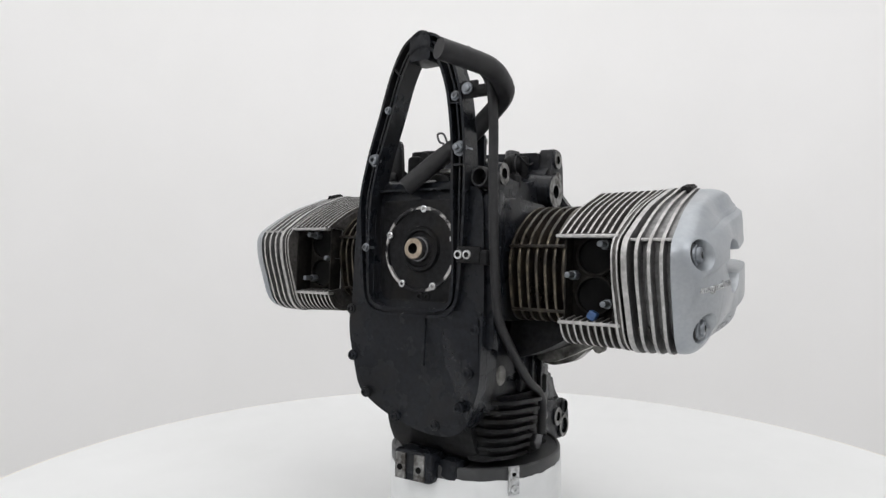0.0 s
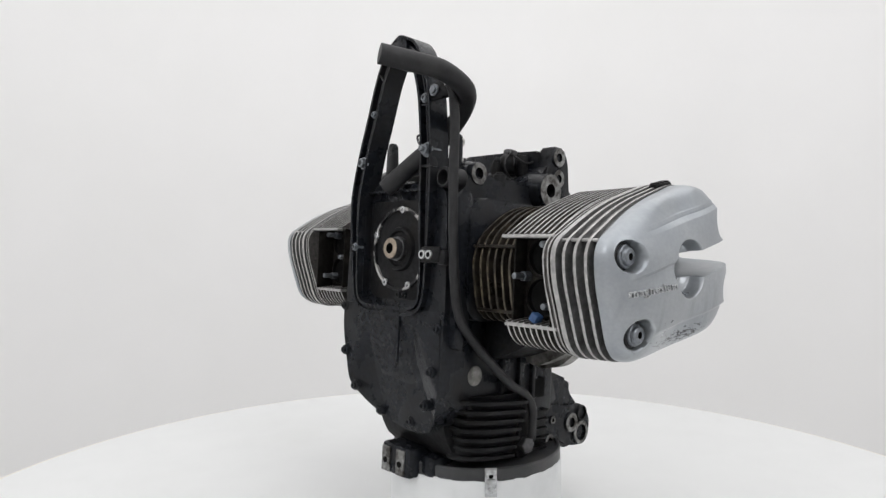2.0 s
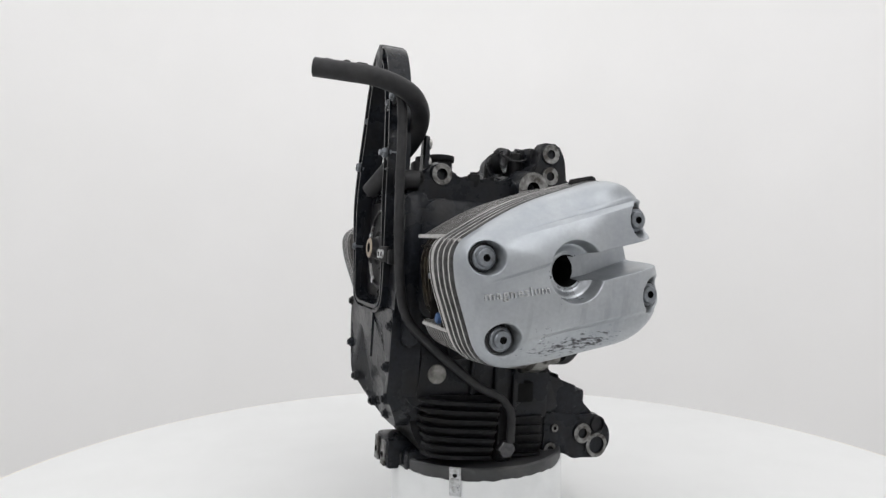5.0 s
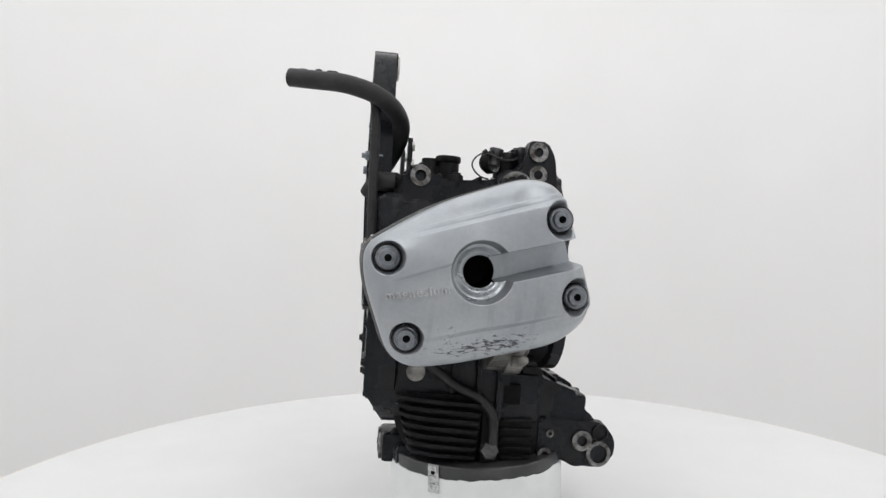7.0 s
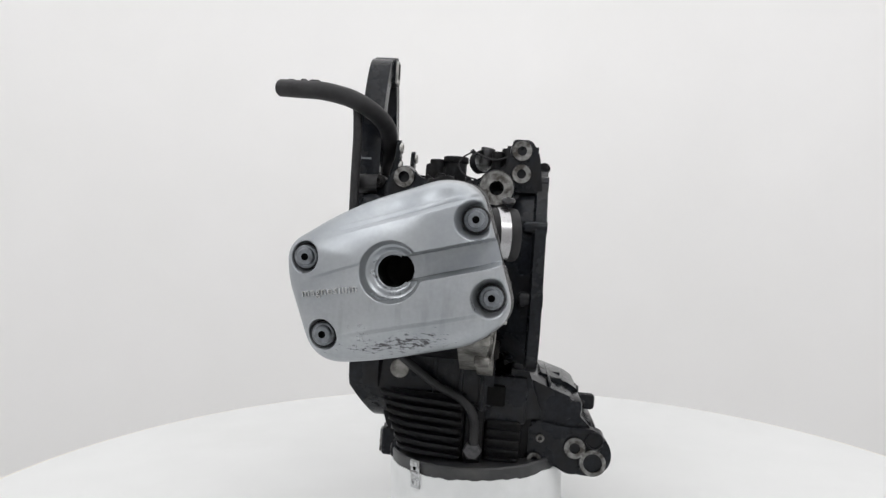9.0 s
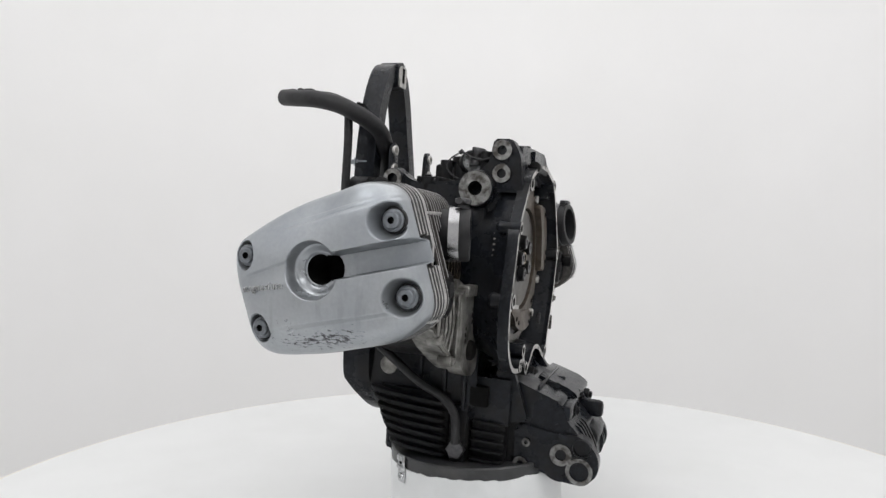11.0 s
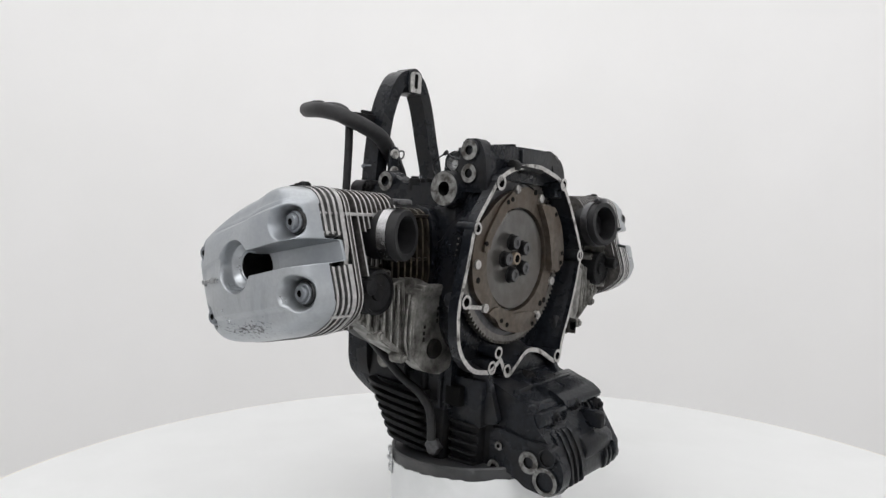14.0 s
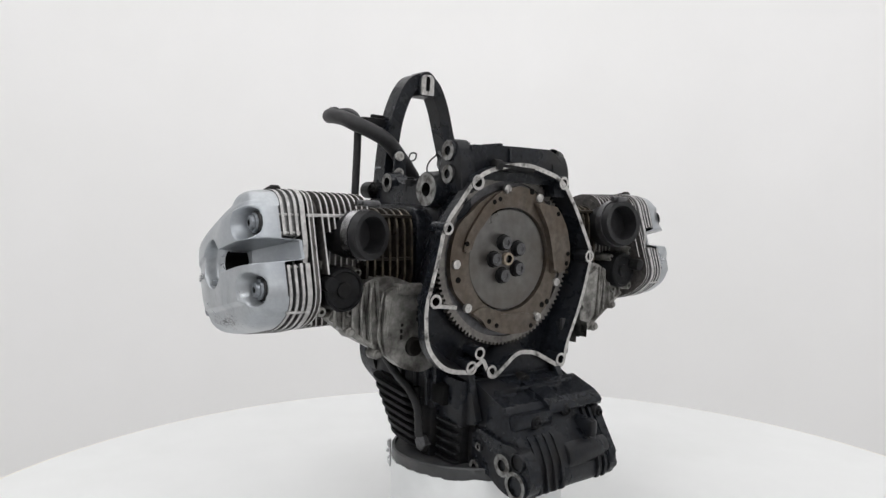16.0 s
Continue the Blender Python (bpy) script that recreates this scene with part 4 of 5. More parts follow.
    deep = [bm.verts.new((0.0905, y, z)) for y, z in inner]
    floor_ = [bm.verts.new((0.0555, y, z)) for y, z in drawn_in(rim, 0.0270, 0.014)]
    for k in range(n):
        bm.faces.new((L[0][k], L[0][(k + 1) % n], deep[(k + 1) % n], deep[k]))
        bm.faces.new((deep[k], deep[(k + 1) % n], floor_[(k + 1) % n], floor_[k]))
    bm.faces.new(floor_)
    part("housing_wall", bm, BLACK, housing)
    for y, z, r in ((-0.079, 0.074, 0.0105), (0.078, 0.080, 0.0095), (-0.124, 0.015, 0.0085), (-0.139, -0.076, 0.0095), (0.140, -0.025, 0.0095), (-0.064, -0.149, 0.0090), (-0.077, -0.167, 0.0095), (-0.042, -0.176, 0.0090), (0.090, -0.174, 0.0100)):
        bm = bmesh.new()
        lathe(bm, (0.066, y, z), (1, y, z), [(0, r * 0.6), (0.004, r * 1.02), (0.031, r), (0.032, r * 0.96), (0.032, r * 0.58), (0.012, r * 0.55), (0.012, 0)], seg=22, mat=[0, 0, 0, 1, 2, 2])
        part("bolt_eye", bm, [BLACK, ALU, RECESS_SHADE], housing)
    bm = bmesh.new()
    box(bm, (0.088, -0.134, -0.087), (0.0965, -0.104, -0.082), 0.001, Matrix.Rotation(-0.12, 4, "X"))
    part("spur", bm, ALU, housing)
    for s in (-1, 1):
        bm = bmesh.new()
        prism(bm, rounded([(-0.01, -0.02, 0.015), (0.040, 0.02, 0.012), (0.043, -0.14, 0.012), (0.0, -0.17, 0.02)], 5), "y", s * 0.084, s * 0.101, bevel=0.007)
        box(bm, (0.000, s * 0.085, -0.012), (0.042, s * 0.100, 0.042), 0.008)
        part("side_web", bm, BLACK, housing)
    bm = bmesh.new()
    box(bm, (0.030, -0.084, -0.250), (0.089, 0.092, -0.186), 0.004)
    prism(bm, [(-0.036, -0.19), (-0.030, -0.176), (0.003, -0.153), (0.036, -0.157), (0.082, -0.186), (0.082, -0.19)], "x", 0.035, 0.087)
    part("rear_wall", bm, BLACK, housing)
    # screw lying low in the rear wall
    bm = bmesh.new()
    lathe(bm, (0.084, 0.018, -0.198), (1, 0.018, -0.198), [(0, 0.0125), (0.014, 0.012), (0.014, 0.009), (0.018, 0.009), (0.018, 0.0045), (0.010, 0.004), (0.010, 0)], seg=24)
    part("rear_plug", bm, BLACK_DULL, housing)


crankcase()


def wire_bracket():
    bm = bmesh.new()
    box(bm, (0.078, 0.104, -0.150), (0.084, 0.118, -0.118), 0.0015)
    box(bm, (0.074, 0.104, -0.170), (0.090, 0.114, -0.150), 0.002)
    part("wire_bracket", bm, DARK_STEEL, ENGINE, "small dark wire bracket")
    bm = bmesh.new()
    cyl(bm, (0.0838, 0.111, -0.134), (0.0848, 0.111, -0.134), 0.004, seg=12)
    part("bracket_hole", bm, ALU, bpy.data.objects["wire_bracket"])


wire_bracket()


def flywheel():
    cy, cz = 0.001, -0.029
    root_bm = bmesh.new()
    teeth, pts = 104, []
    for k in range(teeth):
        for da, r in ((-0.30, 0.1165), (-0.14, 0.1205), (0.14, 0.1205), (0.30, 0.1165)):
            a = (k + da) * math.tau / teeth
            pts.append((cy + r * math.cos(a), cz + r * math.sin(a)))
    inner = []
    for k in range(teeth):
        for da in (-0.30, -0.14, 0.14, 0.30):
            a = (k + da) * math.tau / teeth
            inner.append((cy + 0.108 * math.cos(a), cz + 0.108 * math.sin(a)))
    band(root_bm, pts, inner, "x", 0.060, 0.070)
    wheel = part("flywheel", root_bm, GEAR, ENGINE, "toothed flywheel inside the bell housing")
    bm = bmesh.new()
    lathe(bm, (0.055, cy, cz), (1, cy, cz), [(0, 0.110), (0.012, 0.110), (0.0125, 0.0), ], seg=64)
    part("backing_disc", bm, DARK_STEEL, wheel)
    # pressed clutch cover: a ring with lobes and scallops
    def lobed(r0, r1, n=144):
        out = []
        for k in range(n):
            a = k * math.tau / n
            w = 0.5 + 0.5 * math.cos(3 * (a - radians(-63)))
            out.append((cy + (r0 + (r1 - r0) * smooth(0.2, 0.7, w)) * math.cos(a), cz + (r0 + (r1 - r0) * smooth(0.2, 0.7, w)) * math.sin(a)))
        return out
    bm = bmesh.new()
    band(bm, lobed(0.096, 0.103), circle(cy, cz, 0.0725, 144), "x", 0.066, 0.0755)
    cover = part("clutch_cover", bm, RUSTY, wheel, "browned pressed-steel clutch cover")
    # three raised pads round the cover: a long lip, a deep pocket and a lower tab
    for outline, x0, x1, soft in (([(-0.083, -0.018, 0.004), (-0.080, 0.002, 0.02), (-0.049, 0.046, 0.03), (-0.026, 0.063, 0.006), (-0.014, 0.064, 0.005), (-0.014, 0.050, 0.005), (-0.032, 0.040, 0.02), (-0.064, 0.004, 0.03), (-0.071, -0.018, 0.004)], 0.070, 0.0790, 0.003),
                                  ([(0.040, 0.052, 0.010), (0.081, 0.046, 0.006), (0.103, 0.019, 0.03), (0.113, -0.019, 0.02), (0.109, -0.046, 0.006), (0.082, -0.052, 0.008), (0.075, -0.018, 0.03), (0.064, 0.019, 0.03)], 0.070, 0.0850, 0.005),
                                  ([(-0.066, -0.100, 0.006), (-0.046, -0.109, 0.008), (-0.038, -0.121, 0.008), (-0.005, -0.133, 0.02), (0.029, -0.134, 0.02), (0.054, -0.128, 0.006), (0.058, -0.110, 0.008), (0.030, -0.104, 0.02), (-0.010, -0.106, 0.02), (-0.045, -0.090, 0.02)], 0.068, 0.0785, 0.002)):
        bm = bmesh.new()
        prism(bm, rounded(outline, 5), "x", x0, x1, bevel=soft)
        part("cover_pad", bm, RUSTY, cover)
    for y, z, x in ((-0.078, -0.006, 0.0790), (-0.034, 0.050, 0.0790), (-0.024, 0.054, 0.0790), (0.083, 0.036, 0.0850), (0.107, -0.022, 0.0850), (0.105, -0.036, 0.0850), (-0.034, -0.112, 0.0785), (-0.020, -0.119, 0.0785), (0.045, -0.124, 0.0785), (-0.088, -0.054, 0.0755), (0.068, -0.096, 0.0755), (0.078, -0.092, 0.0755), (0.038, 0.066, 0.0755)):
        bm = bmesh.new()
        # dark discs laid on the cover as shaded holes
        cyl(bm, (x - 0.002, y, z), (x + 0.0006, y, z), 0.0034 if x > 0.076 else 0.0042, seg=14)
        part("cover_hole", bm, RECESS_SHADE, cover)
    for y, z in ((-0.010, 0.068), (0.052, 0.058), (0.094, -0.064), (0.056, -0.112), (-0.071, -0.092), (-0.093, -0.033)):
        bm = bmesh.new()
        cyl(bm, (0.0735, y, z), (0.0790 if z > -0.11 else 0.0815, y, z), 0.0062, seg=16, bevel=0.0008)
        part("clutch_screw", bm, ALU, cover)
    bm = bmesh.new()
    lathe(bm, (0.062, cy, cz), (1, cy, cz), [(0, 0.0735), (0.0015, 0.0735), (0.0015, 0.0708), (0.0090, 0.0700), (0.0100, 0.0688), (0.0100, 0.0530), (0.0085, 0.0500), (0.0085, 0.0)], seg=96, mat=[1, 1, 1, 0, 0, 0, 0])
    part("pressure_plate", bm, [PLATE, RECESS_SHADE], wheel, "scuffed dull grey pressure plate")
    hy, hz = cy - 0.002, cz + 0.001
    bm = bmesh.new()
    lathe(bm, (0.068, hy, hz), (1, hy, hz), [(0, 0.0092), (0.0085, 0.0088), (0.0090, 0.0080), (0.0090, 0.0056), (0.002, 0.0052), (0.002, 0)], seg=24, mat=[0, 0, 0, 1, 1])
    part("pilot_bush", bm, [TAN, RECESS_SHADE], wheel, "rust-brown pilot bush")
    for k in range(5):
        a = math.pi + k * math.tau / 5
        p = (0.0690, hy + 0.0238 * math.cos(a), hz + 0.0238 * math.sin(a))
        bm = bmesh.new()
        lathe(bm, p, (1, p[1], p[2]), [(0, 0.0120), (0.0025, 0.0118), (0.0035, 0.0104), (0.0095, 0.0100), (0.0110, 0.0086), (0.0110, 0.0045), (0.0095, 0.0040), (0.0095, 0.0)], seg=12, mat=[0, 0, 0, 0, 1, 1, 1])
        part("crank_bolt", bm, [BLACK_DULL, DARK_STEEL], wheel, "oily black flange bolt with rubbed head")


flywheel()


def front_end():
    # belt cover: a deep bell-shaped lid on the front of the block
    shape = [(0.092, 0.050, 0.01), (0.100, 0.020, 0.04), (0.104, -0.130, 0.06), (0.078, -0.235, 0.05), (0.0, -0.268, 0.06), (-0.055, -0.266, 0.05), (-0.100, -0.215, 0.05), (-0.104, -0.100, 0.04), (-0.098, 0.030, 0.04), (-0.092, 0.050, 0.01)]
    bm = bmesh.new()
    prism(bm, rounded(shape, 6), "x", -0.137, -0.112, bevel=0.006)
    mid, ways = (0.0, -0.04), [k * math.tau / 120 for k in range(120)]
    window = rounded([(0.066, 0.047, 0.004), (-0.060, 0.047, 0.004), (-0.060, -0.104, 0.02), (0.066, -0.104, 0.02)], 6)
    rings = [[(mid[0] + math.cos(a) * r, mid[1] + math.sin(a) * r) for a, r in ((a, outline_reach(o, mid, a)) for a in ways)] for o in (scaled(rounded(shape, 6), 0.995, mid), window)]
    band(bm, rings[0], rings[1], "x", -0.136, -0.150)
    low = [(0.1035, -0.104, 0.004), (0.104, -0.140, 0.05), (0.078, -0.235, 0.05), (0.0, -0.268, 0.06), (-0.055, -0.266, 0.05), (-0.100, -0.215, 0.05), (-0.1035, -0.104, 0.004)]
    prism(bm, rounded(low, 8), "x", -0.152, -0.130, bevel=0.007)
    for v in bm.verts:
        v.co.x += 0.58 * max(0, -0.212 - v.co.z)
    lid = part("front_cover", bm, BLACK, ENGINE, "satin black front belt cover")
    # raised seam down the face
    bm = bmesh.new()
    box(bm, (-0.1545, -0.022, -0.175), (-0.151, -0.0195, -0.110), 0.0008)
    part("seam", bm, BLACK, lid)
    for y, z in ((0.096, -0.172), (0.074, -0.219), (0.036, -0.248), (-0.025, -0.252), (-0.085, -0.178), (-0.070, -0.222), (-0.093, -0.125), (0.101, -0.11)):
        bm = bmesh.new()
        x = -0.150 + 0.58 * max(0, -0.212 - z)
        cyl(bm, (x - 0.004, y, z), (x + 0.030, y, z), 0.0070, 0.008, seg=18, bevel=0.0015)
        hexbolt(bm, (x - 0.004, y, z), (-1, 0, 0), 0.0045, 0.003, socket=True)
        part("cover_screw", bm, BLACK, lid)
    # teardrop frame that rises into the carrying arch
    half = [(0.0, -0.109), (0.045, -0.108), (0.064, -0.098), (0.0700, -0.075), (0.0720, -0.02), (0.0720, 0.04), (0.0670, 0.090), (0.0555, 0.145), (0.0460, 0.182), (0.0345, 0.211), (0.0200, 0.231), (0.0, 0.2375)]
    path = [Vector((y, z)) for y, z in half] + [Vector((-y, z)) for y, z in half[-2:0:-1]]
    loop = spline([Vector((*p, 0)) for p in [*path, path[0]]], 6)[:-1]
    n = len(loop)
    t = 0.0035
    bm = bmesh.new()
    rings = []
    for i, p in enumerate(loop):
        d = (loop[(i + 1) % n] - loop[i - 1]).normalized()
        nrm = Vector((d.y, -d.x, 0))
        up = smooth(-0.11, 0.06, p.y)
        w = 0.0055 + 0.0050 * up
        x0, x1 = -0.158 - 0.005 * up, -0.136 + 0.003 * smooth(0.02, 0.08, p.y)
        g = min(0.022, (x1 - x0) * 0.6)
        sec = [(-w, x1), (w, x1), (w, x0), (w - t, x0), (w - t, x0 + g), (0.0012, x0 + g), (0.0012, x0 + 0.004), (-0.0012, x0 + 0.004), (-0.0012, x0 + g), (-w + t, x0 + g), (-w + t, x0), (-w, x0)]
        off = 0.004 - 0.011 * smooth(0.03, 0.18, p.y) - 0.003 * smooth(0.0, 0.04, p.x) * smooth(0.02, 0.08, p.y)
        rings.append([bm.verts.new((x, p.x + off + nrm.x * u, p.y + nrm.y * u)) for u, x in sec])
    for i in range(n):
        u, v = rings[i], rings[(i + 1) % n]
        for k in range(12):
            bm.faces.new((u[k], u[(k + 1) % 12], v[(k + 1) % 12], v[k]))
    arch = part("arch_frame", bm, BLACK, ENGINE, "tall black cast arch with a channelled face", soft_angle=0.5)
    # slotted lug at the crown
    bm = bmesh.new()
    prism(bm, rounded([(-0.020, 0.212, 0.003), (0.012, 0.212, 0.003), (0.012, 0.240, 0.006), (0.005, 0.251, 0.006), (-0.013, 0.251, 0.006), (-0.020, 0.240, 0.006)], 4), "x", -0.163, -0.1300, bevel=0.002)
    part("crown_lug", bm, BLACK, arch)
    bm = bmesh.new()
    prism(bm, rounded([(-0.0165, 0.214, 0.002), (0.0075, 0.214, 0.002), (0.0075, 0.246, 0.010), (-0.0165, 0.246, 0.010)], 5), "x", -0.1302, -0.1275)
    part("lug_face", bm, ALU, arch, "bare worn lug face")
    bm = bmesh.new()
    # dark plate drawn as the shaded slot
    prism(bm, rounded([(-0.0080, 0.220, 0.0035), (-0.001, 0.220, 0.0035), (-0.001, 0.243, 0.0035), (-0.0080, 0.243, 0.0035)], 5), "x", -0.1279, -0.1268)
    part("lug_slot", bm, RECESS_SHADE, arch)
    for y, z, s in ((-0.059, 0.161, 0.0045), (-0.068, 0.095, 0.0068), (0.0625, 0.088, 0.0062), (0.0445, 0.153, 0.0036), (0.073, -0.027, 0.0040)):
        bm = bmesh.new()
        cyl(bm, (-0.159, y, z), (-0.145, y, z), s * 1.35, seg=18)
        hexbolt(bm, (-0.159, y, z), (-1, 0, 0), s, 0.007 if s > 0.0055 else 0.003, socket=s < 0.0065, washer=s * 1.4)
        if s > 0.0065:
            cyl(bm, (-0.161, y, z), (-0.173, y, z), 0.0036, seg=12, bevel=0.0006)
        part("frame_bolt", bm, BOLT, arch, "zinc-plated bolt")
    for y0, z0, ang in ((-0.060, 0.152, 0.1), (0.031, 0.201, 0.8), (-0.070, 0.075, 0.0)):
        bm = bmesh.new()
        bmesh.ops.create_cube(bm, size=1, matrix=Matrix.Translation((-0.157, y0, z0)) @ Matrix.Rotation(ang, 4, "X") @ Matrix.Diagonal((0.010, 0.019, 0.0025, 1)))
        part("channel_web", bm, BLACK, arch)
    # ears behind the foot of the arch
    for s in (-1, 1):
        bm = bmesh.new()
        prism(bm, rounded([(s * 0.052, 0.060, 0.002), (s * 0.076, 0.060, 0.002), (s * 0.074, 0.124, 0.008), (s * 0.058, 0.124, 0.008)], 5), "x", -0.112, -0.106, bevel=0.001)
        ear = part("ear", bm, BLACK, arch)
        bm = bmesh.new()
        for z in (0.113, 0.088):
            lathe(bm, (-0.107, s * 0.068, z), (1, s * 0.068, z), [(0, 0.0075), (0.004, 0.007), (0.004, 0.004), (0.0015, 0.004), (0.0015, 0)], seg=16)
        part("ear_bush", bm, ALU, ear)
    # seat plate, crank flange and shaft
    bm = bmesh.new()
    prism(bm, rounded([(0.060, 0.036, 0.004), (0.062, -0.095, 0.02), (-0.058, -0.095, 0.02), (-0.058, 0.036, 0.004)], 5), "x", -0.142, -0.130, bevel=0.002)
    plate = part("seat_plate", bm, BLACK_DULL, lid)
    for y in (-0.004, -0.016):
        bm = bmesh.new()
        lathe(bm, (-0.1415, y, -0.0885), (-1, y, -0.0885), [(0, 0.0046), (0.003, 0.0044), (0.003, 0.0026), (0.001, 0.0024), (0.001, 0)], seg=14, mat=[0, 0, 1, 1])
        part("plate_eye", bm, [BLACK, RECESS_SHADE], plate)
    bm = bmesh.new()
    cyc, czc = -0.003, -0.028
    lathe(bm, (-0.1405, cyc, czc), (-1, cyc, czc), [(0, 0.0555), (0.004, 0.0555), (0.0045, 0.055), (0.0045, 0.0515), (0.001, 0.051), (0.001, 0.050)], seg=72)
    ring = part("seal_carrier_ring", bm, FLAKED, lid, "bare aluminium ring flaked with black paint")
    bm = bmesh.new()
    lathe(bm, (-0.1405, cyc, czc), (-1, cyc, czc), [(0, 0.0512), (0.0015, 0.051), (0.002, 0.030), (0.006, 0.028), (0.006, 0.024), (0.003, 0.022), (0.003, 0.016), (0.003, 0)], seg=48)
    part("crank_flange", bm, BLACK_DULL, lid)
    for a in (95, 20, -60, -115, 165):
        bm = bmesh.new()
        p = (-0.1435, cyc + 0.052 * math.cos(radians(a)), czc + 0.052 * math.sin(radians(a)))
        hexbolt(bm, p, (-1, 0, 0), 0.0048, 0.003, socket=True)
        part("ring_screw", bm, STEEL, ring)
    bm = bmesh.new()
    lathe(bm, (-0.1415, cyc, czc), (-1, cyc, czc), [(0, 0.0165), (0.008, 0.016), (0.0085, 0.0140), (0.018, 0.0140)], seg=32)
    part("crank_hub", bm, DARK_STEEL, lid)
    bm = bmesh.new()
    lathe(bm, (-0.1495, cyc, czc), (-1, cyc, czc), [(0, 0.0135), (0.010, 0.0135), (0.0112, 0.0125), (0.0112, 0.0070), (0.002, 0.0062), (0.002, 0)], seg=32, mat=[0, 0, 0, 1, 1])
    part("crankshaft_end", bm, [TAN, RECESS_SHADE], lid, "tarnished crankshaft nose with a bore")
    # sensor gear above the plate
    bm = bmesh.new()
    cyl(bm, (-0.136, -0.028, 0.056), (-0.112, -0.028, 0.056), 0.012, seg=20, bevel=0.001)
    box(bm, (-0.124, -0.052, 0.036), (-0.108, 0.045, 0.072), 0.004)
    cyl(bm, (-0.138, -0.048, 0.070), (-0.112, -0.048, 0.070), 0.006, seg=14)
    part("tensioner", bm, BLACK_DULL, lid)
    bm = bmesh.new()
    box(bm, (-0.128, -0.040, 0.072), (-0.116, -0.018, 0.077), 0.001)
    part("bright_tab", bm, ALU, lid)
    # side bracket
    bm = bmesh.new()
    box(bm, (-0.165, -0.104, -0.045), (-0.160, -0.070, -0.025), 0.002)
    box(bm, (-0.164, -0.112, -0.047), (-0.140, -0.101, -0.029), 0.002)
    bracket = part("bracket", bm, BLACK_DULL, arch)
    for y in (-0.074, -0.086):
        bm = bmesh.new()
        lathe(bm, (-0.164, y, -0.035), (-1, y, -0.035), [(0, 0.0058), (0.003, 0.0055), (0.003, 0.0032), (0.0, 0.003), (0.0, 0)], seg=16, mat=[0, 0, 1, 1])
        part("bracket_eye", bm, [STEEL, RECESS_SHADE], bracket)
    # open round duct at the right foot of the arch
    bm = bmesh.new()
    lathe(bm, (-0.128, -0.096, 0.060), (-0.175, -0.092, 0.060), [(0, 0.0130), (0.026, 0.0128), (0.028, 0.0120), (0.028, 0.0098), (0.008, 0.0095), (0.008, 0)], seg=28)
    part("duct", bm, RUBBER, lid)
    bm = bmesh.new()
    prism(bm, rounded([(-0.148, 0.045, 0.01), (-0.116, 0.045, 0.01), (-0.118, -0.150, 0.02), (-0.140, -0.150, 0.02)], 4), "y", -0.112, -0.094, bevel=0.006)
    part("side_wall", bm, BLACK, lid)
    # bright blanking disc on the flank
    bm = bmesh.new()
    lathe(bm, (-0.084, -0.090, -0.186), (-0.084, -1, -0.186), [(0, 0.0135), (0.004, 0.0130), (0.005, 0.0120), (0.005, 0)], seg=28)
    part("core_plug", bm, CAST, lid, "bare metal core plug")
    # feet with two bare pads
    bm = bmesh.new()
    box(bm, (-0.118, -0.014, -0.334), (-0.060, 0.046, -0.292), 0.006)
    box(bm, (-0.100, -0.042, -0.332), (-0.060, -0.010, -0.300), 0.010)
    foot = part("front_foot", bm, BLACK, ENGINE, "black front foot with two bare pads")
    for y in (0.003, 0.033):
        bm = bmesh.new()
        box(bm, (-0.121, y - 0.008, -0.331), (-0.1175, y + 0.008, -0.297), 0.001)
        pad = part("foot_pad", bm, BOSS, foot)
        bm = bmesh.new()
        # dark disc painted as the pad's shaded hole
        cyl(bm, (-0.1218, y, -0.316), (-0.1208, y, -0.316), 0.0042, seg=14)
        part("pad_hole", bm, RECESS_SHADE, pad)


front_end()


